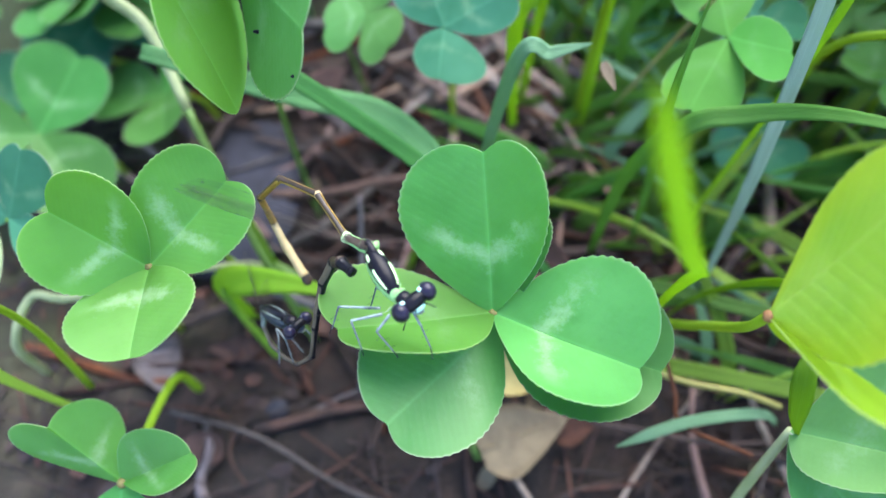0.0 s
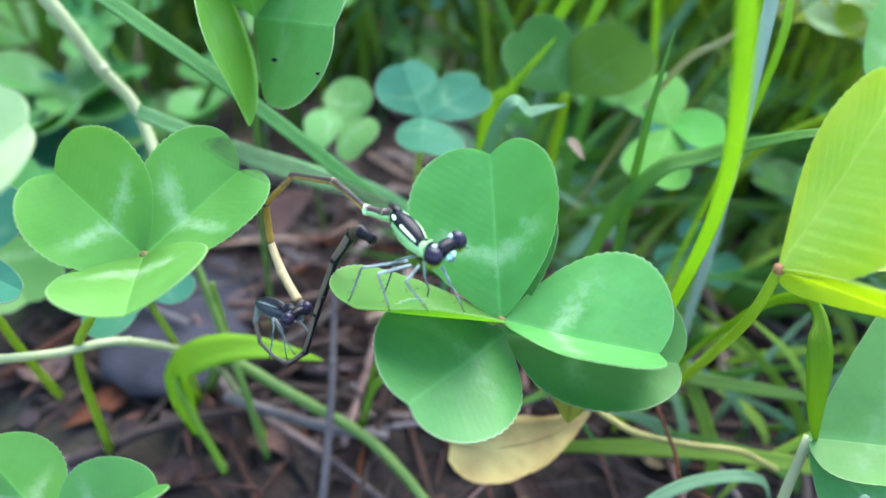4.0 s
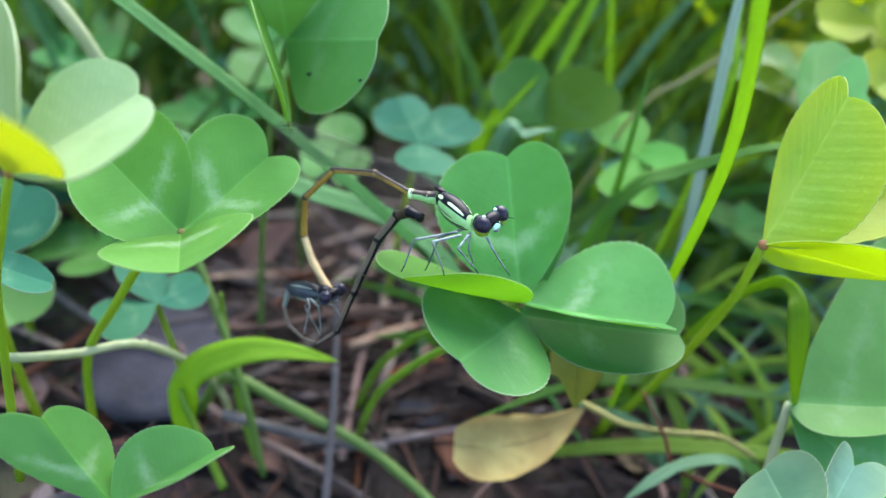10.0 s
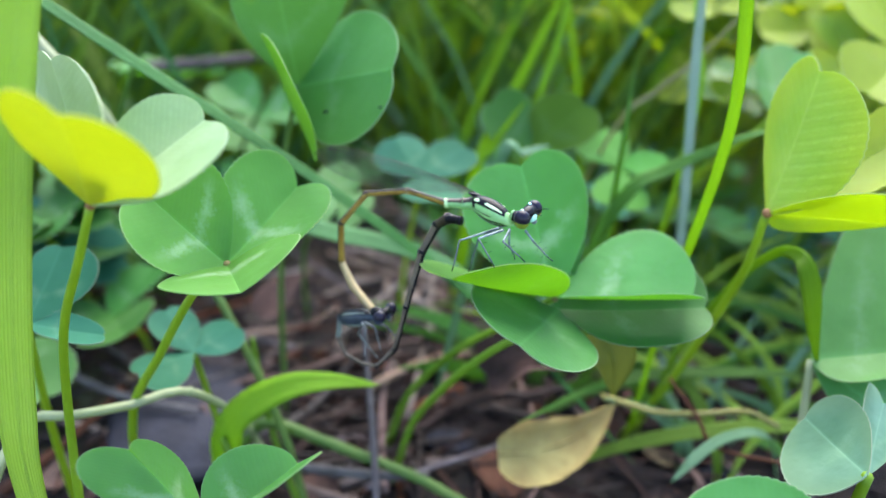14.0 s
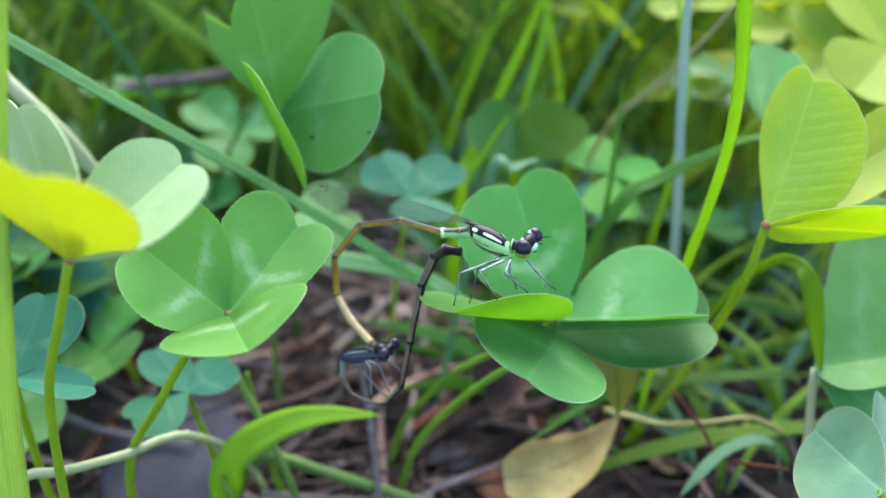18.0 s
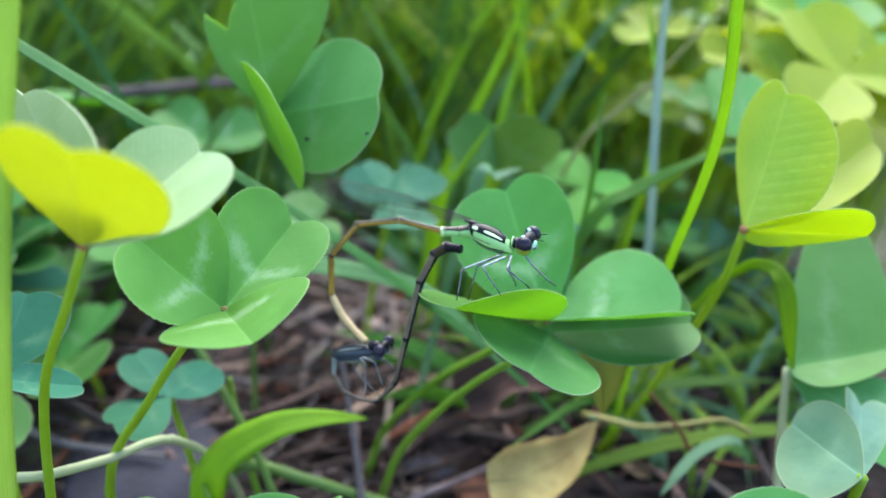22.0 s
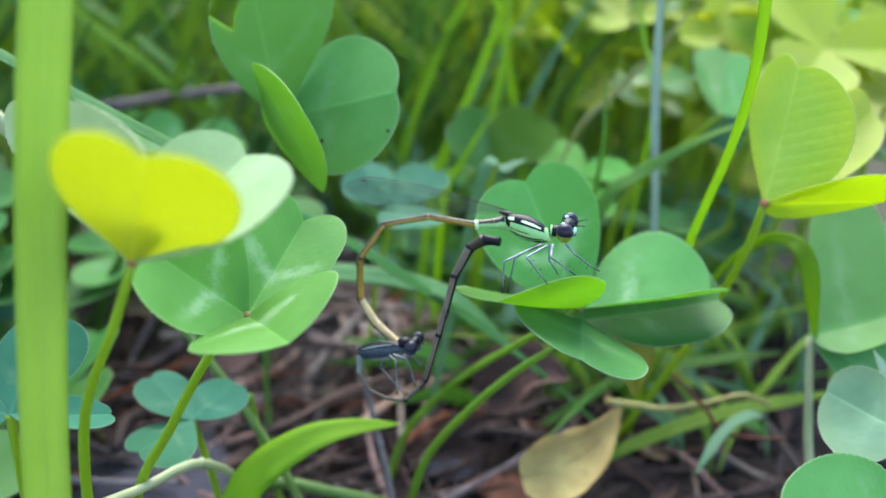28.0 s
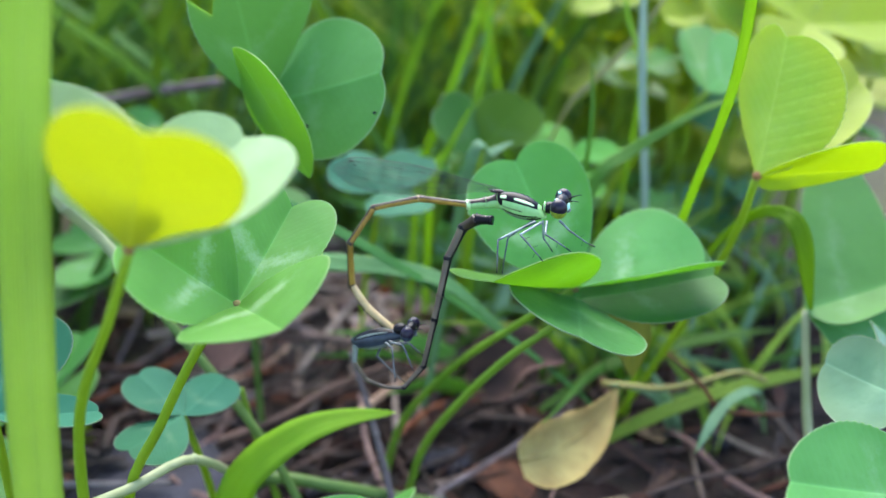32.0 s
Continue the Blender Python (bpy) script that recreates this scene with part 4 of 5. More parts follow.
def debris():
    """Crumbs, bits of straw and leaf all over the soil."""
    r = random.Random(77)
    verts, faces = [], []
    for i in range(5200):
        x, y = r.uniform(-7, 7.5), r.uniform(-2, 10)
        if (y < 1.8 and x < 1.5 and r.random() < 0.6) or ((x + 3.5) / 0.9) ** 2 + ((y - 2.9) / 1.2) ** 2 < 1:
            continue
        flake = r.random() < 0.22
        size = r.uniform(0.08, 0.3) if flake else r.uniform(0.2, 1.3)
        thin = size * r.uniform(0.4, 0.9) if flake else r.uniform(0.012, 0.035)
        w, tilt, roll = r.uniform(0, 6.3), r.uniform(-0.4, 0.4), r.uniform(-0.7, 0.7)
        m = pose(x * CM, y * CM, (ground_height(x, y) + r.uniform(0.0, 0.16)) * CM) @ Matrix.Rotation(w, 4, "Z") @ Matrix.Rotation(tilt, 4, "Y") @ Matrix.Rotation(roll, 4, "X")
        k, t = len(verts), (0.012 if flake else thin * 0.8)
        for z in (-0.5, 0.5):
            for a, b in ((-0.5, -0.35), (0.1, -0.55), (0.5, -0.2), (0.42, 0.3), (-0.1, 0.55), (-0.5, 0.3)):
                verts.append(m @ (Vector((a * size, b * thin, z * t + (0.25 * b * b * thin if flake else 0))) * CM))
        faces += [tuple(range(k + 5, k - 1, -1)), tuple(range(k + 6, k + 12))]
        faces += [(k + a, k + (a + 1) % 6, k + 6 + (a + 1) % 6, k + 6 + a) for a in range(6)]
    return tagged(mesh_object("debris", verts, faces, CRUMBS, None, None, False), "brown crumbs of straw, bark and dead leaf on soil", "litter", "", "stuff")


debris()


# ---- grass and clover further back ----
def turf_blade(x, y, h, lean, turn, width, face, n):
    base = P(x, y, ground_height(x, y) - 0.1)
    d = Vector((math.cos(turn), math.sin(turn) * 0.6, 0))
    pts = [base + d * h * lean * CM * s * s + Vector((0, 0, h * CM * (s - 0.22 * lean * s * s))) for s in (0, 0.35, 0.7, 1)]
    return blade_data(pts, width, face, 0.22, n, 0.5)


def near_turf():
    """Single blades among the clover, each one a thing."""
    names = {GRASS_MID: "mid-green", GRASS_ASH: "pale blue-grey", GRASS: "slender olive-green", GRASS_DARK: "dark green", GRASS_BRIGHT: "bright yellow-green", GRASS_BLUE: "dull blue-green", GRASS_LIGHT: "pale green"}
    for i in range(225):
        low = i >= 160
        right = rng.random() < 0.66
        if low:
            x, y = rng.uniform(1.9, 6.5), rng.uniform(0.5, 4.0)
            h, lean, turn, width = rng.uniform(1.2, 2.9), rng.uniform(0.5, 1.5), rng.uniform(-1.2, 4.2), rng.uniform(0.08, 0.2)
        else:
            x = rng.uniform(0.6, 7.5) if right else rng.uniform(-7, 1.2)
            y = rng.uniform(4.6, 9.0) if right else rng.uniform(5.6, 10)
            h, lean, width = rng.uniform(2.4, 7.5), rng.uniform(0.05, 0.7), rng.uniform(0.05, 0.15)
            turn = rng.uniform(-0.9, 1.2) if rng.random() < 0.75 else rng.uniform(2.2, 4.0)
        v, f, u = turf_blade(x, y, h, lean, turn, width, (rng.uniform(-0.7, 0.7), -1, 0.5), 12)
        if low:
            mat = rng.choice((GRASS, GRASS_MID, GRASS_ASH, GRASS_LIGHT, GRASS_ASH))
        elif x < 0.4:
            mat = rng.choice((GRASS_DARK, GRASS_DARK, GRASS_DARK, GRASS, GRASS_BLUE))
        else:
            mat = rng.choice((GRASS, GRASS, GRASS_MID, GRASS_DARK, GRASS_BRIGHT, GRASS_ASH) if x < 3 else (GRASS, GRASS, GRASS_BRIGHT, GRASS_LIGHT, GRASS_DARK, GRASS_BLUE))
        tagged(mesh_object("grass_blade", v, f, mat, None, u), names[mat] + " grass blade growing from the litter", "grass", "grass blades")


near_turf()


def far_turf(name, label, mat, count, ys, xs, hs, seed, spread=1.0, leans=(0.15, 0.9)):
    r = random.Random(seed)
    verts, faces, uvs = [], [], []
    for i in range(count):
        y = r.uniform(*ys)
        x = r.uniform(xs[0] - y * 0.9 * spread, xs[1] + y * 1.1 * spread)
        v, f, u = turf_blade(x, y, r.uniform(*hs), r.uniform(*leans), r.uniform(-1.0, 1.3) if r.random() < 0.75 else r.uniform(2.0, 4.2), r.uniform(0.1, 0.3), (r.uniform(-1, 1), -1, 0.3), 7)
        k = len(verts)
        verts += v
        uvs += u
        faces += [tuple(a + k for a in q) for q in f]
    return tagged(mesh_object(name, verts, faces, mat, None, uvs), label, "grass", "", "stuff")


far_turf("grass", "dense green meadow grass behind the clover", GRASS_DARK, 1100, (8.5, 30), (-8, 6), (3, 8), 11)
far_turf("grass", "bright yellow-green meadow grass coloured as if in the light", GRASS, 1300, (8.0, 30), (-5, 11), (3, 10), 12)
# sunlit look by colour only; the sun is the same everywhere
far_turf("grass", "yellow-green grass at the bright end of the meadow, sunlight in its colour", GRASS_SUN_COLOUR, 420, (7.0, 22), (6.5, 13), (4, 10), 13, 0.3)
far_turf("grass", "low tangled grass between the taller stems", GRASS_MID, 90, (3.2, 9.5), (0.4, 6.0), (1.2, 2.9), 14, 0.0, (0.5, 1.5))
far_turf("grass", "short green grass sprouting from the litter", GRASS_MID, 90, (2.4, 6.0), (0.5, 4.0), (0.7, 1.7), 16, 0.0, (0.5, 1.4))
far_turf("grass", "low pale blue-green grass between the taller stems", GRASS_ASH, 60, (3.2, 9.5), (0.4, 6.0), (1.2, 2.9), 15, 0.0, (0.5, 1.5))


def clover_at(centre, size, normal, turn, mat, label, seed):
    """A three-part clover leaf of the usual shape on a stalk from the soil."""
    n = Vector(normal).normalized()
    e = n.orthogonal().normalized()
    g = n.cross(e)
    c = Vector(centre)
    leaves = []
    for k in range(3):
        w = turn + k * 2 * math.pi / 3
        d, s = e * math.cos(w) + g * math.sin(w), g * math.cos(w) - e * math.sin(w)
        tip = c + (d + n * 0.12) * size
        mid = c + (tip - c) * 0.68
        leaves.append((tuple(c), tuple(tip), tuple(mid + (s * 0.52 + n * 0.10) * size), tuple(mid + (n * 0.10 - s * 0.52) * size)))
    foot = (c.x + 0.3, c.y + 0.5, ground_height(c.x + 0.3, c.y + 0.5) - 0.1)
    return clover(label, leaves, [foot, (c.x + 0.25, c.y + 0.35, c.z * 0.55), tuple(c)], 0.045, mat, STEM, None, seed)


def back_clover():
    r = random.Random(23)
    for i in range(70):
        right = r.random() < 0.65
        x, y = (r.uniform(4.2, 10), r.uniform(2.4, 10)) if right else (r.uniform(-8, -0.5), r.uniform(6, 12))
        if not right and x > -3.4 and y < 6.5:
            y += 2.5
        z = r.uniform(1.6, 4.2) + (0.3 * max(0, y - 4) if right else 0)
        # yellow leaves on the right carry the sunlight in their colour
        mat = r.choice((LEAF, LEAF, LEAF_BLUE, LEAF_SHADED)) if x < 4.0 or r.random() < 0.4 else LEAF_YELLOW
        name = {LEAF: "green clover leaf", LEAF_BLUE: "blue-green clover leaf", LEAF_SHADED: "deep green clover leaf", LEAF_YELLOW: "yellow-green clover leaf coloured as sunlit"}[mat]
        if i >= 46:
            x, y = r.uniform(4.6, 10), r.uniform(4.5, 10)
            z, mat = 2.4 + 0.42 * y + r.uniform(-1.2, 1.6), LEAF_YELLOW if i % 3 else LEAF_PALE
            name = "yellow-green clover leaf coloured as sunlit" if i % 3 else "pale green clover leaf"
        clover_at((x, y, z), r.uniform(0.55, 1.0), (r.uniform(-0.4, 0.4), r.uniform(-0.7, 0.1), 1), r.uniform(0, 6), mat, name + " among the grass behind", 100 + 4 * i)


back_clover()


def side_clover():
    """Low clover on the shaded side; the deep green ones carry shade in their colour."""
    r = random.Random(41)
    for i in range(16):
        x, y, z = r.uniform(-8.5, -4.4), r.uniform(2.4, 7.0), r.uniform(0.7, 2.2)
        mat = r.choice((LEAF_SHADED, LEAF_BLUE, LEAF_SHADED))
        name = {LEAF: "green", LEAF_BLUE: "blue-green", LEAF_SHADED: "deep green"}[mat]
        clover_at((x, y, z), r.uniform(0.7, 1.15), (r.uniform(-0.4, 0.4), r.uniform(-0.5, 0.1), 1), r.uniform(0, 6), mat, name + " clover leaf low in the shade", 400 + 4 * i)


side_clover()


def low_clover():
    """Small clover leaves between the grass stems."""
    r = random.Random(52)
    for i in range(20):
        x, y = r.uniform(1.2, 6.5), r.uniform(3.4, 8.5)
        mat = (LEAF_BLUE, LEAF, LEAF_BLUE, LEAF_SHADED)[i % 4]
        name = {LEAF: "green", LEAF_BLUE: "blue-green", LEAF_SHADED: "deep green"}[mat]
        clover_at((x, y, r.uniform(0.9, 2.2)), r.uniform(0.5, 0.85), (r.uniform(-0.3, 0.3), r.uniform(-0.5, 0.0), 1), r.uniform(0, 6), mat, name + " clover leaf low between grass stems", 600 + 4 * i)


low_clover()


def sunlit_clover():
    """Leaves at the bright end; the full light is put into their colours."""
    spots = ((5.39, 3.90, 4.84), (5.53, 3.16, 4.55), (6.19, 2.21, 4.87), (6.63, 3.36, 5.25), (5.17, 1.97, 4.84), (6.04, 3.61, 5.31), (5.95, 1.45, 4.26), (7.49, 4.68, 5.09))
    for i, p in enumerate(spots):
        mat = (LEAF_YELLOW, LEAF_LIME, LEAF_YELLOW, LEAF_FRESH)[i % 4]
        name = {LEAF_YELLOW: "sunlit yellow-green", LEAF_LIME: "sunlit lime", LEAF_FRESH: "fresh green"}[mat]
        clover_at(p, 0.75 + 0.08 * (i % 5), (-0.2 + 0.1 * (i % 4), -0.55, 0.8), 0.7 * i, mat, name + " clover leaf, full light put into its colour", 700 + 4 * i)


sunlit_clover()


# ---- the pair of damselflies ----
BLACK = plain_skin("black_shell", (0.004, 0.004, 0.007), (0.010, 0.009, 0.014), 900, 0.3, 0.00002, None, 0, 0.15, 0.0)
MINT = plain_skin("mint_green_shell", (0.20, 0.46, 0.16), (0.36, 0.64, 0.27), 500, 0.35, 0.00003)
PALEMARK = plain_skin("pale_green_mark", (0.55, 0.80, 0.42), (0.66, 0.88, 0.52), 900, 0.4, 0.00002)
SKYMARK = plain_skin("turquoise_spot", (0.40, 0.78, 0.66), (0.52, 0.86, 0.74), 900, 0.4, 0.00002)
OLIVE = plain_skin("olive_eye", (0.16, 0.22, 0.02), (0.26, 0.32, 0.03), 900, 0.25, 0.00002, None, 0, 0.6, 0.5)
EYE = plain_skin("violet_black_eye", (0.008, 0.006, 0.018), (0.016, 0.012, 0.034), 900, 0.32, 0.00001, None, 0, 0.3, 0.0)
AMBER = plain_skin("amber_shell", (0.22, 0.125, 0.018), (0.42, 0.27, 0.05), 400, 0.35, 0.00003)
TAN = plain_skin("tan_shell", (0.36, 0.26, 0.12), (0.52, 0.40, 0.22), 700, 0.4, 0.00003)
DARKBROWN = plain_skin("dark_brown_shell", (0.022, 0.014, 0.010), (0.05, 0.032, 0.022), 700, 0.35, 0.00003)
GREYTAN = plain_skin("grey_tan_shell", (0.050, 0.038, 0.030), (0.16, 0.125, 0.092), 350, 0.45, 0.00003)
SLATE = plain_skin("slate_blue_shell", (0.014, 0.022, 0.040), (0.032, 0.048, 0.078), 700, 0.35, 0.00003)
GREYBLUE = plain_skin("grey_blue_shell", (0.085, 0.11, 0.105), (0.19, 0.225, 0.21), 700, 0.4, 0.00003)
LEGDARK = plain_skin("dark_grey_leg", (0.05, 0.06, 0.07), (0.14, 0.16, 0.17), 1200, 0.45, 0.00002)
LEGBLUE = plain_skin("blue_grey_leg", (0.05, 0.07, 0.07), (0.32, 0.39, 0.39), 1200, 0.4, 0.00002)


def wing_skin():
    m, nt = material("clear_wing")
    out = nt.nodes.new("ShaderNodeOutputMaterial")
    clear = nt.nodes.new("ShaderNodeBsdfTransparent")
    clear.inputs["Color"].default_value = (0.97, 0.97, 0.97, 1)
    gloss = node(nt, "ShaderNodeBsdfPrincipled", Roughness=0.25)
    gloss.inputs["Base Color"].default_value = (0.35, 0.34, 0.38, 1)
    mix = node(nt, "ShaderNodeMixShader", Fac=0.006)
    nt.links.new(clear.outputs[0], mix.inputs[1])
    nt.links.new(gloss.outputs[0], mix.inputs[2])
    nt.links.new(mix.outputs[0], out.inputs["Surface"])
    return m


WING = wing_skin()


def ball(name, centre, axes, mat, parent, label="", seg=20):
    """An ellipsoid with the three half axes given as vectors, in cm."""
    bm = bmesh.new()
    bmesh.ops.create_uvsphere(bm, u_segments=seg, v_segments=seg * 2 // 3, radius=1)
    m = Matrix([[a[i] * CM for a in axes] + [centre[i] * CM] for i in range(3)] + [[0, 0, 0, 1]])
    bmesh.ops.transform(bm, matrix=m, verts=bm.verts)
    return part(name, bm, mat, parent, label)


class Torso:
    """The thorax as a loft: s from its rear (0) to its front (1), w the angle from its back (0) round its right side."""

    def __init__(self, rear, front, right, width, depth):
        self.rear, self.axis = Vector(rear), Vector(front) - Vector(rear)
        self.right = Vector(right)
        self.right = (self.right - self.axis * (self.right.dot(self.axis) / self.axis.length_squared)).normalized()
        self.up = self.right.cross(self.axis).normalized()
        if self.up.z < 0:
            self.up = -self.up
        self.width, self.depth = width, depth

    def at(self, s, w, lift=0.0):
        fat = math.sin(math.pi * min(1, 0.13 + 0.82 * s)) ** 0.55
        k = 1 + lift
        a = self.right * math.sin(w) * self.width * fat * k
        b = self.up * (math.cos(w) * self.depth * fat * k - self.depth * (1 - 0.15 * s)) + self.axis * (0.16 * (1 - math.cos(w)) * 0.5)
        return (self.rear + self.axis * s + a + b) * CM

    def patch(self, name, s0, s1, w0, w1, mat, parent, lift=0.03, n=16, m=14, taper=0.0):
        verts, faces = [], []
        for i in range(n + 1):
            s = s0 + (s1 - s0) * i / n
            pinch = 1 - taper * abs(2 * i / n - 1) ** 3
            for j in range(m + 1):
                q = j / m
                edge = min(1.0, 6 * min(q, 1 - q, i / n, 1 - i / n))
                w = (w0 + w1) / 2 + (w1 - w0) * (q - 0.5) * pinch
                verts.append(self.at(s, w, lift * edge - 0.02 * (1 - edge)))
        for i in range(n):
            for j in range(m):
                a = i * (m + 1) + j
                faces.append((a, a + 1, a + m + 2, a + m + 1))
        return mesh_object(name, verts, faces, mat, parent)

    def body(self, mat, parent):
        verts, faces, n, m = [], [], 20, 28
        for i in range(n + 1):
            for j in range(m):
                verts.append(self.at(i / n, 2 * math.pi * j / m))
        for i in range(n):
            for j in range(m):
                a, b = i * m + j, i * m + (j + 1) % m
                faces.append((a, b, b + m, a + m))
        faces += [tuple(range(m))[::-1], tuple(range(n * m, (n + 1) * m))]
        return mesh_object("thorax", verts, faces, mat, parent)


def half_shell(a, b, r0, r1, away, spread, mat, parent, name):
    """A dark plate bowed over one side of an abdomen segment, with a thin far rim."""
    axis = (b - a).normalized()
    up = Vector(away)
    up = (up - axis * up.dot(axis)).normalized()
    side = axis.cross(up)
    verts, faces, n, m = [], [], 8, 8
    for i in range(n + 1):
        s = i / n
        r = (r0 + (r1 - r0) * s) * (1 + 0.16 * (2 * s - 1) ** 4)
        wide = spread * (0.78 + 0.22 * (2 * s - 1) ** 2)
        for j in range(m + 1):
            q = 2 * j / m - 1
            lift = 1.06 - 0.12 * q ** 6
            verts.append((a.lerp(b, 0.015 + 0.97 * s) + (up * math.cos(q * wide) + side * math.sin(q * wide)) * r * lift) * CM)
    for i in range(n):
        for j in range(m):
            k = i * (m + 1) + j
            faces.append((k, k + 1, k + m + 2, k + m + 1))
    return mesh_object(name, verts, faces, mat, parent)


def joints(name, pts, radii, mats, parent, stripe, ring, spread=1.1, plate=None):
    """The segments of an abdomen, straight and waisted, each a part with its dark back plate and end ring."""
    for i in range(len(pts) - 1):
        a, b = Vector(pts[i]), Vector(pts[i + 1])
        r0, r1 = radii[i], radii[i + 1]
        v, f = tube_data([a * CM, a.lerp(b, 0.33) * CM, a.lerp(b, 0.67) * CM, b * CM], lambda s: (r0 + (r1 - r0) * s) * CM * (1 + 0.16 * (2 * s - 1) ** 4), 12, 12)
        seg = mesh_object(name, v, f, mats[i], parent)
        if stripe[i]:
            half_shell(a, b, r0, r1, stripe[i], spread, plate or DARKBROWN, seg, "back_plate")
        if ring[i]:
            d = (b - a).normalized() * 0.014
            v, f = tube_data([(b - d) * CM, b * CM, (b + d) * CM], lambda s: r1 * 1.2 * CM, 4, 12)
            mesh_object("joint_ring", v, f, ring[i], seg)


def head_of(parent, centre, across, ahead, up, shell, lower, spot, scale=1.0):
    """A damselfly's head: a bar with a round eye at each end, two pale spots, a short face and two feelers."""
    c, x, y, z = Vector(centre), Vector(across).normalized(), Vector(ahead).normalized(), Vector(up).normalized()
    k = scale
    head = ball("head", c, (x * 0.11 * k, y * 0.056 * k, z * 0.064 * k), shell, parent)
    for sign in (-1, 1):
        e = c + x * 0.112 * sign * k
        ball("eye", e, (x * 0.060 * k, y * 0.066 * k, z * 0.070 * k), EYE, head, "round glossy dark eye")
        ball("eye_underside", e - z * 0.020 * k, (x * 0.058 * k, y * 0.064 * k, z * 0.064 * k), lower, head, "olive underside of the eye")
        ball("spot", c + x * 0.072 * sign * k - y * 0.026 * k + z * 0.047 * k, (x * 0.019 * k, y * 0.015 * k, z * 0.012 * k), spot, head, "pale round spot behind the eye", 12)
        tube("feeler", [(c + (x * 0.03 * sign + y * 0.04 + z * 0.02) * k) * CM, (c + (x * 0.05 * sign + y * 0.09 + z * 0.05) * k) * CM, (c + (x * 0.07 * sign + y * 0.14 + z * 0.06) * k) * CM], 0.006 * k, 0.003 * k, BLACK, head, 6, 5)
    ball("face", c + y * 0.042 * k - z * 0.022 * k, (x * 0.050 * k, y * 0.030 * k, z * 0.036 * k), spot, head, "pale face")
    ball("mouth", c + y * 0.058 * k - z * 0.048 * k, (x * 0.030 * k, y * 0.024 * k, z * 0.022 * k), GREYBLUE, head, "small grey mouthparts", 12)
    return head


def wing(parent, root, tip, flat, width=0.26):
    """A clear stalked wing with a few veins and a dark cell near its tip."""
    root, tip = Vector(root), Vector(tip)
    axis = tip - root
    side = Vector(flat)
    side = (side - axis * (side.dot(axis) / axis.length_squared)).normalized()
    up = axis.cross(side).normalized()
    lower = lambda s: -0.5 * width * (0.10 + 0.90 * min(1, max(0, (s - 0.08) / 0.42)) ** 0.8) * (1 - max(0, (s - 0.72) / 0.28) ** 2.2)
    upper = lambda s: 0.5 * width * (0.10 + 0.75 * min(1, max(0, (s - 0.02) / 0.5))) * (1 - max(0, (s - 0.86) / 0.14) ** 2)
    spot = lambda s, q: root + axis * s + side * (lower(s) + (upper(s) - lower(s)) * q)
    verts, faces, n, m = [], [], 24, 5
    for layer in (0, 1):
        for i in range(n + 1):
            for j in range(m + 1):
                verts.append((spot(i / n, j / m) + up * (0.002 * (1 - 2 * layer))) * CM)
    size = (n + 1) * (m + 1)
    for i in range(n):
        for j in range(m):
            a = i * (m + 1) + j
            faces.append((a, a + 1, a + m + 2, a + m + 1))
            faces.append((a + size, a + size + m + 1, a + size + m + 2, a + size + 1))
    ob = mesh_object("wing", verts, faces, WING, parent, None, True, "clear glassy wing with fine dark veins")
    ob.visible_shadow = False
    for q in (1.0, 0.82, 0.55, 0.3, 0.0):
        tube("vein", [spot(s, q) * CM for s in (0, 0.2, 0.45, 0.7, 0.9, 0.985)], 0.0012 if q == 1.0 else 0.0006, 0.0006, DARKBROWN, ob, 16, 5)
    for s in (0.34, 0.48, 0.6, 0.7, 0.8, 0.9):
        tube("vein", [spot(s, 0.0) * CM, spot(s + 0.01, 0.5) * CM, spot(s, 1.0) * CM], 0.0005, 0.0005, DARKBROWN, ob, 4, 5)
    q = spot(0.9, 0.86)
    ball("dark_cell", q, (axis.normalized() * 0.011, side * 0.005, up * 0.003), DARKBROWN, ob, "", 12)
    return ob


def legs(parent, sets, mat, r=0.0110):
    for base, knee, ankle, toe in sets:
        a, b, c, d = (Vector(p) * CM for p in (base, knee, ankle, toe))
        v, f = tube_data([a, a.lerp(b, 0.5), b], lambda s: r * (1.1 - 0.25 * s) * CM, 8, 8)
        leg = mesh_object("leg", v, f, mat, parent)
        v, f = tube_data([b, b.lerp(c, 0.5), c], lambda s: r * (0.75 - 0.25 * s) * CM, 8, 8)
        mesh_object("shin", v, f, LEGDARK, leg, None, True, "darker shin")
        v, f = tube_data([c, c.lerp(d, 0.5), d], lambda s: r * 0.45 * CM, 4, 6)
        mesh_object("foot", v, f, BLACK, leg)
        for k in range(4):
            q = b.lerp(c, 0.2 + 0.2 * k)
            v, f = tube_data([q, q + (c - b).orthogonal().normalized() * 0.02 * CM * (1 if k % 2 else -1) + (c - b) * 0.04, q + (c - b).orthogonal().normalized() * 0.04 * CM * (1 if k % 2 else -1) + (c - b) * 0.08], lambda s: 0.0012 * CM, 2, 4)
            mesh_object("bristle", v, f, BLACK, leg)


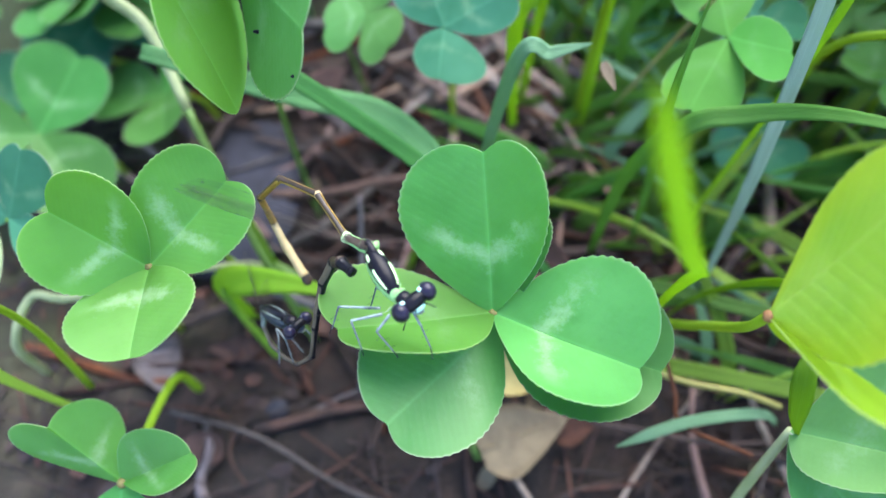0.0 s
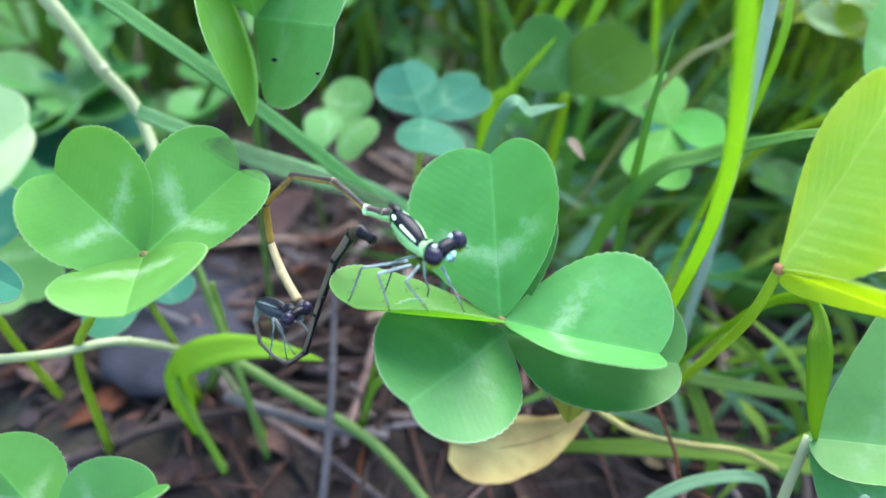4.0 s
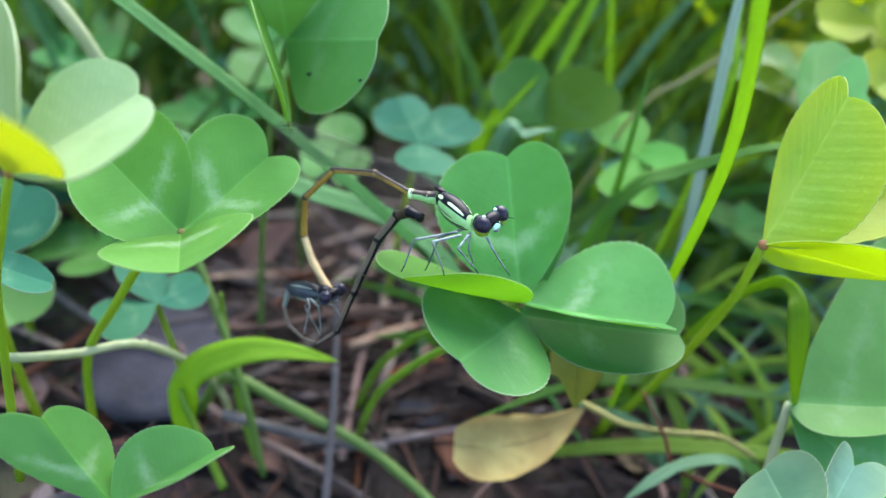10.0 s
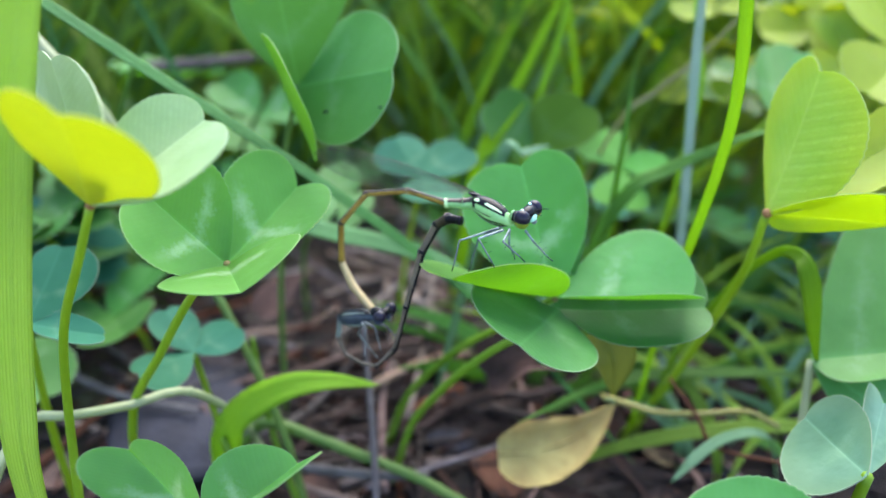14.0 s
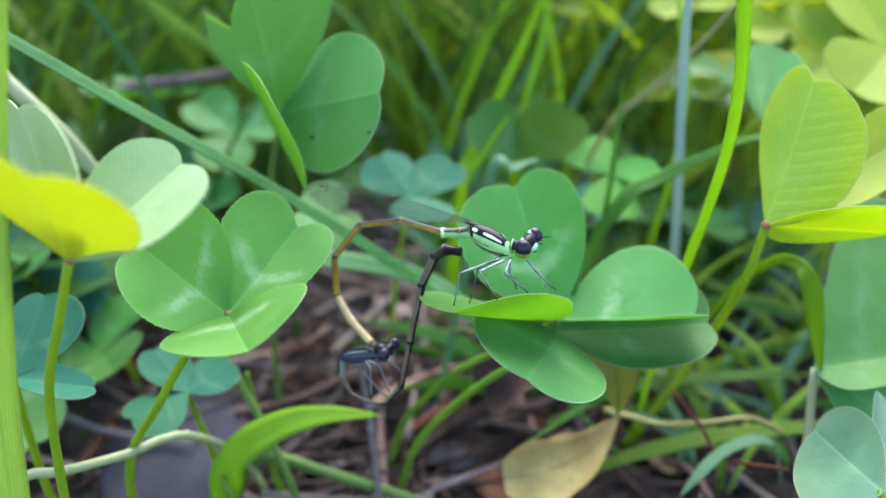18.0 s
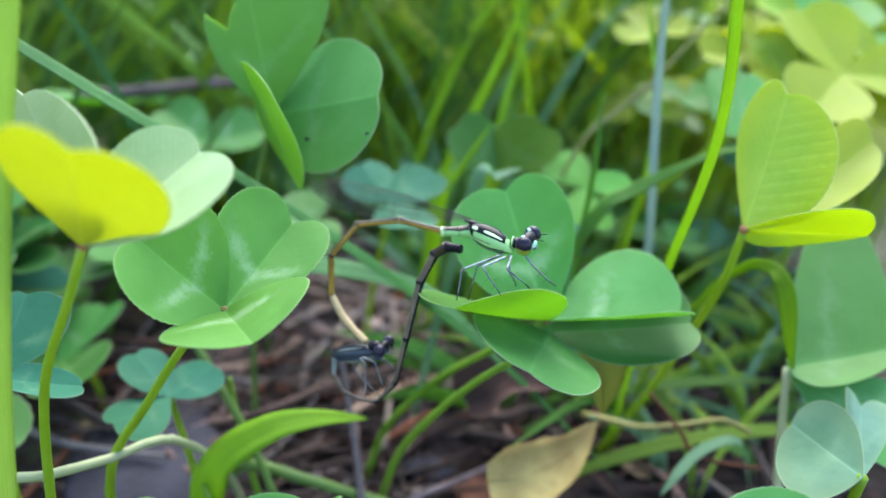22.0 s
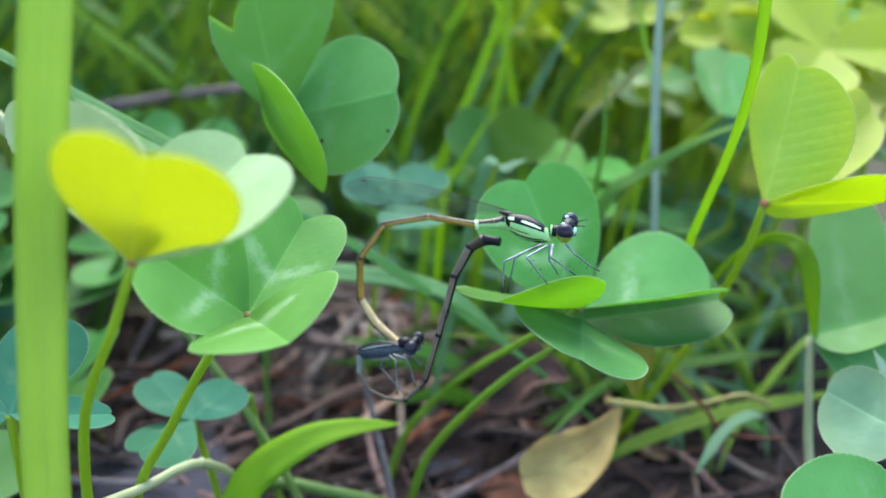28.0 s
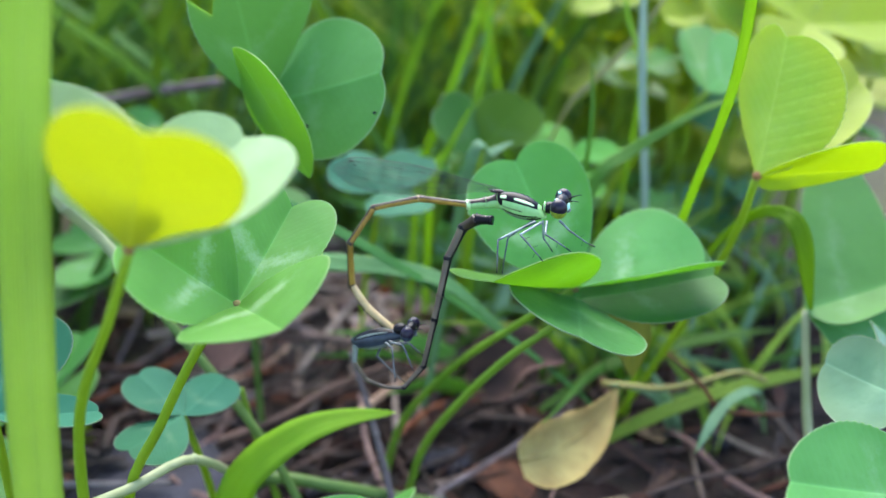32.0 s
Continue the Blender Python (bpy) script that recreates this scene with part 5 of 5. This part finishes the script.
def green_damselfly():
    ob = thing("damselfly", "mint-green and black damselfly with amber abdomen, standing on clover", "insect", "damselflies")
    rear, front, right = (-0.715, -0.03, 4.085), (-0.515, -0.315, 4.03), (-0.62, -0.78, 0)
    torso = Torso(rear, front, right, 0.078, 0.090)
    body = torso.body(MINT, ob)
    torso.patch("back_stripe", 0.03, 0.98, -1.3, 1.3, BLACK, body, 0.035)
    torso.patch("hind_mark", 0.0, 0.16, -2.0, 2.0, BLACK, body, 0.03, taper=0.5)
    for sign in (-1, 1):
        torso.patch("shoulder_bar", 0.36, 0.90, sign * 0.66, sign * 0.98, PALEMARK, body, 0.06, taper=0.6)
        torso.patch("shoulder_dot", 0.07, 0.26, sign * 0.55, sign * 1.0, PALEMARK, body, 0.06, taper=0.7)
        torso.patch("side_line", 0.10, 0.62, sign * 1.66, sign * 1.74, DARKBROWN, body, 0.025)
        torso.patch("side_line", 0.04, 0.92, sign * 2.04, sign * 2.24, BLACK, body, 0.03)
        torso.patch("hip_mark", 0.60, 0.94, sign * 2.3, sign * 2.75, BLACK, body, 0.03, taper=0.6)
        torso.patch("flank", 0.10, 0.95, sign * 2.3, sign * 2.95, GREYBLUE, body, 0.015)
    ball("neck", (-0.465, -0.345, 3.985), ((0.05, -0.035, 0), (0.03, 0.042, 0), (0, 0, 0.045)), BLACK, ob)
    ball("neck_plate", (-0.495, -0.32, 3.99), ((0.010, -0.007, 0), (0.030, 0.042, 0), (0, 0, 0.040)), MINT, ob, "narrow green collar")
    head_of(ob, (-0.395, -0.38, 4.02), (0.70, 0.70, 0.08), (0.72, -0.68, -0.10), (0.0, -0.1, 1), BLACK, OLIVE, SKYMARK, 0.95)
    ball("wing_root", (-0.715, -0.02, 4.06), ((0.04, -0.045, 0), (0.016, 0.024, 0), (0, 0, 0.016)), BLACK, ob)
    up = (0.1, -0.3, 0.95)
    joints("abdomen_segment", [(-0.70, 0.0, 3.975), (-0.785, 0.035, 3.965), (-0.905, 0.095, 3.955)], [0.056, 0.040, 0.033], [MINT, MINT], ob, [up, up], [None, PALEMARK])
    joints("abdomen_segment", [(-0.905, 0.095, 3.955), (-1.16, 0.43, 3.95), (-1.48, 0.60, 3.88), (-1.70, 0.60, 3.62), (-1.705, 0.62, 3.25), (-1.62, 0.50, 3.06), (-1.475, 0.33, 2.90)],
           [0.023, 0.024, 0.023, 0.024, 0.028, 0.033, 0.036], [AMBER, AMBER, AMBER, AMBER, TAN, TAN], ob,
           [(0, -0.2, 1), (0, -0.2, 1), (-0.7, 0.3, 0.6), (-1, 0.4, 0), (-0.8, 0.3, -0.5), (-0.8, 0.3, -0.5)], [TAN, DARKBROWN, DARKBROWN, DARKBROWN, None, None])
    ball("claspers", (-1.452, 0.305, 2.88), ((0.03, -0.03, -0.03), (0.03, 0.03, 0), (0.01, 0.01, 0.02)), DARKBROWN, ob, "", 12)
    legs(ob, [
        ((-0.62, -0.39, 3.92), (-0.91, -0.35, 3.82), (-0.97, -0.44, 3.66), (-0.99, -0.47, 3.63)),
        ((-0.56, -0.29, 3.89), (-0.70, -0.15, 3.73), (-0.76, -0.18, 3.51), (-0.78, -0.20, 3.47)),
        ((-0.60, -0.43, 3.92), (-0.80, -0.47, 3.88), (-0.73, -0.61, 3.75), (-0.72, -0.64, 3.72)),
        ((-0.55, -0.43, 3.92), (-0.63, -0.53, 3.87), (-0.52, -0.62, 3.78), (-0.49, -0.65, 3.75)),
        ((-0.52, -0.34, 3.89), (-0.51, -0.34, 3.75), (-0.48, -0.38, 3.69), (-0.49, -0.43, 3.67)),
        ((-0.41, -0.39, 3.89), (-0.36, -0.45, 3.82), (-0.29, -0.57, 3.75), (-0.27, -0.64, 3.74)),
    ], LEGBLUE, 0.0095)
    for root, tip, flat in (((-0.72, -0.04, 4.08), (-1.95, 0.14, 4.38), (0.1, -0.2, 1)), ((-0.74, -0.01, 4.075), (-1.93, 0.18, 4.37), (0.1, -0.3, 1)),
                            ((-0.72, -0.05, 4.08), (-1.91, 0.15, 4.34), (0.2, -0.2, 1)), ((-0.73, -0.01, 4.08), (-1.90, 0.20, 4.35), (0.2, 0.2, 1))):
        wing(ob, root, tip, flat)
    return ob


def dark_damselfly():
    ob = thing("damselfly", "slate-blue and black damselfly hanging below its mate, abdomen curled up", "insect", "damselflies")
    rear, front, right = (-1.80, 0.41, 2.90), (-1.52, 0.15, 3.035), (-0.55, -0.83, 0)
    torso = Torso(rear, front, right, 0.068, 0.080)
    body = torso.body(SLATE, ob)
    torso.patch("back_stripe", 0.03, 0.98, -0.95, 0.95, BLACK, body, 0.035)
    for sign in (-1, 1):
        torso.patch("shoulder_bar", 0.1, 0.9, sign * 0.5, sign * 0.76, GREYBLUE, body, 0.06, taper=0.5)
        torso.patch("flank", 0.08, 0.95, sign * 1.9, sign * 2.9, GREYBLUE, body, 0.02)
    hc = Vector((-1.42, 0.07, 3.03))
    head_of(ob, hc, (0.66, 0.75, -0.02), (0.78, -0.6, -0.2), (0.2, -0.1, 1), BLACK, SLATE, SLATE, 0.78)
    ball("neck", Vector((-1.48, 0.12, 3.02)), ((0.05, -0.035, 0), (0.03, 0.042, 0), (0, 0, 0.045)), BLACK, ob)
    joints("abdomen_segment", [(-1.77, 0.36, 2.83), (-1.80, 0.32, 2.70), (-1.75, 0.20, 2.59), (-1.63, 0.09, 2.55), (-1.51, 0.02, 2.55), (-1.36, -0.03, 2.73), (-1.26, -0.03, 3.12), (-1.21, -0.02, 3.30), (-1.12, 0.02, 3.58), (-1.00, 0.01, 3.81), (-0.93, -0.07, 3.89), (-0.86, -0.16, 3.90)],
           [0.026, 0.018, 0.015, 0.014, 0.016, 0.021, 0.024, 0.027, 0.030, 0.035, 0.042, 0.030], [GREYBLUE, GREYTAN, GREYTAN, GREYTAN, GREYTAN, GREYTAN, GREYTAN, GREYTAN, GREYTAN, DARKBROWN, BLACK], ob,
           [None, None, None, None, (0.7, -0.6, -0.2), (0.8, -0.6, -0.2), (0.8, -0.6, -0.2), (0.8, -0.6, -0.2), (0.8, -0.6, -0.3), (0.5, -0.6, -0.6), None], [None, None, None, BLACK, BLACK, BLACK, None, BLACK, BLACK, None, BLACK], 1.25, BLACK)
    legs(ob, [
        ((-1.59, 0.09, 2.95), (-1.52, -0.01, 2.95), (-1.49, -0.11, 2.79), (-1.48, -0.13, 2.76)),
        ((-1.61, 0.12, 2.93), (-1.59, 0.04, 2.92), (-1.62, -0.07, 2.72), (-1.62, -0.08, 2.69)),
        ((-1.53, 0.18, 2.89), (-1.40, 0.14, 2.86), (-1.33, 0.10, 2.78), (-1.31, 0.08, 2.75)),
        ((-1.59, 0.22, 2.87), (-1.63, 0.27, 2.74), (-1.48, 0.13, 2.55), (-1.44, 0.10, 2.52)),
    ], LEGDARK, 0.010)
    root = Vector(rear)
    for tip, flat in (((-2.20, 1.32, 2.25), (0.1, -0.2, 1)), ((-2.21, 1.46, 2.31), (0.1, -0.3, 1)), ((-2.14, 1.10, 2.08), (0.1, -0.2, 1)), ((-2.03, 1.27, 2.02), (0.1, -0.2, 1))):
        wing(ob, root, tip, flat)
    return ob


green_damselfly()
MATE = dark_damselfly()
SPECKS = specks([(-1.71, 1.67, 4.35), (-1.27, 1.09, 4.52)])


# ---- what moves ----
def swing(place, foot, move):
    """The pose of a thing that turns about its foot so that the place on it moves by that much; cm."""
    arm, go = Vector(place) - Vector(foot), Vector(move)
    w = arm.cross(go) / arm.length_squared
    turn = Matrix.Rotation(w.length, 4, w) if w.length > 1e-6 else Matrix()
    f = Matrix.Translation(P(*foot))
    return f @ turn @ f.inverted()


def motions():
    """Three clover leaves nod on their stalks, the specks with theirs, the near blade wafts, and the hanging damselfly swings under its mate; seconds, then the way moved in cm."""
    nod = [(0, 0.096, -0.018, -0.036), (2, 0.137, 0.073, 0.003), (4.5, 0.078, 0.05, -0.02), (5, 0.04, 0.081, 0.004), (6, 0.018, 0.09, 0.015), (7, 0.013, 0.081, 0.015), (8, 0.007, 0.072, 0.015), (9, 0.023, 0.062, 0.006), (10, -0.002, 0.06, 0.016), (11, -0.017, 0.055, 0.021), (12, -0.028, 0.041, 0.022), (13, -0.035, 0.038, 0.024), (13.5, -0.054, 0.035, 0.031), (15.5, -0.049, 0.029, 0.027), (16, -0.061, 0.034, 0.034), (17, -0.033, 0.019, 0.018), (18, 0.0, 0.0, -0.0), (19, -0.02, 0.001, 0.008), (20, -0.054, 0.008, 0.024), (21, -0.034, -0.013, 0.011), (22, -0.03, -0.016, 0.008), (23, -0.053, -0.004, 0.021), (24, -0.041, -0.017, 0.013), (25, -0.037, -0.024, 0.009), (25.5, -0.045, -0.018, 0.014), (27.5, -0.112, 0.022, 0.052), (28, -0.123, 0.026, 0.057), (29, -0.129, 0.027, 0.06), (30, -0.126, 0.034, 0.061), (31, -0.092, 0.003, 0.039), (32, -0.12, 0.018, 0.054)]
    walk(SWAYING, [(t, swing(c2, (-3.6, 0.7, 1.0), (x, y, z))) for t, x, y, z in nod])
    bow = [(0, 0.068, -0.041, -0.014), (6, 0.068, -0.041, -0.014), (12, 0.081, -0.12, -0.022), (15.5, 0.009, -0.046, -0.006), (16, -0.005, -0.036, -0.003), (17, -0.034, -0.012, 0.003), (18, -0.0, 0.0, 0.0), (19, 0.003, -0.007, -0.001), (20, -0.016, -0.018, 0.0), (21, -0.002, -0.018, -0.001), (22, 0.004, -0.021, -0.003), (23, -0.002, -0.026, -0.002), (24, 0.002, -0.033, -0.003), (25, -0.002, -0.038, -0.003), (25.5, -0.003, -0.04, -0.003), (28, 0.008, -0.028, 0.02), (30, 0.002, -0.04, 0.003), (31, 0.087, -0.058, -0.017), (32, 0.07, -0.062, -0.015)]
    walk(YELLOW, [(t, swing(c4, (-3.9, -0.2, 0.0), (x, y, z))) for t, x, y, z in bow])
    lean = [(0, -0.03, -0.082, -0.018), (2, -0.03, -0.082, -0.018), (9, -0.014, -0.078, -0.019), (18, 0.0, 0.0, 0.0), (31, 0.055, 0.026, 0.002), (32, 0.055, 0.026, 0.002)]
    walk(SPECKLED, [(t, swing(c3, (-2.3, 2.6, 0.2), (x, y, z))) for t, x, y, z in lean])
    for speck in SPECKS:
        place = Matrix.Translation(speck.location)
        walk(speck, [(t, swing(c3, (-2.3, 2.6, 0.2), (x, y, z)) @ place) for t, x, y, z in lean])
    near = SINGLE["broad bright green grass blade rising close by"]
    waft = [(0, 0.0), (17, 0.0), (20, -0.05), (22, -0.05), (25, -0.038), (28, 0.01), (29, 0.034), (30, 0.022), (31, 0.022), (32, 0.038)]
    walk(near, [(t, swing((-3.84, -0.5, 3.97), (-4.12, -0.35, 0.3), (x, 0, 0))) for t, x in waft])
    hang = [(0, -0.08, -0.24, -0.13), (1, -0.11, -0.17, -0.12), (2, -0.12, -0.08, -0.07), (2.5, -0.11, -0.04, -0.03), (4.5, -0.02, -0.02, -0.03), (6, -0.07, 0.00, -0.00), (8, -0.02, -0.02, -0.03), (9, -0.01, -0.01, -0.02), (10, -0.05, 0.01, -0.00), (12, -0.02, -0.01, -0.03), (13, 0.03, -0.03, -0.05), (13.5, 0.02, -0.02, -0.03), (15.5, 0.01, -0.01, -0.01), (17, 0.05, -0.03, -0.04), (18, 0.04, -0.03, -0.04), (19, 0.01, -0.01, -0.02), (20, 0.01, -0.01, -0.01), (21, 0.04, -0.03, -0.03), (23, 0.02, -0.01, -0.02), (25, 0.05, -0.02, -0.00), (25.5, 0.06, -0.03, -0.01), (27.5, -0.09, 0.02, -0.05), (28, -0.09, 0.02, -0.05), (29, -0.05, 0.00, -0.05), (30, -0.01, -0.02, -0.07), (31, -0.06, 0.01, -0.05), (32, -0.08, 0.01, -0.06)]
    walk(MATE, [(t, swing((-1.5, 0.2, 2.98), (-0.86, 0.0, 3.85), (x, y, z))) for t, x, y, z in hang])


motions()
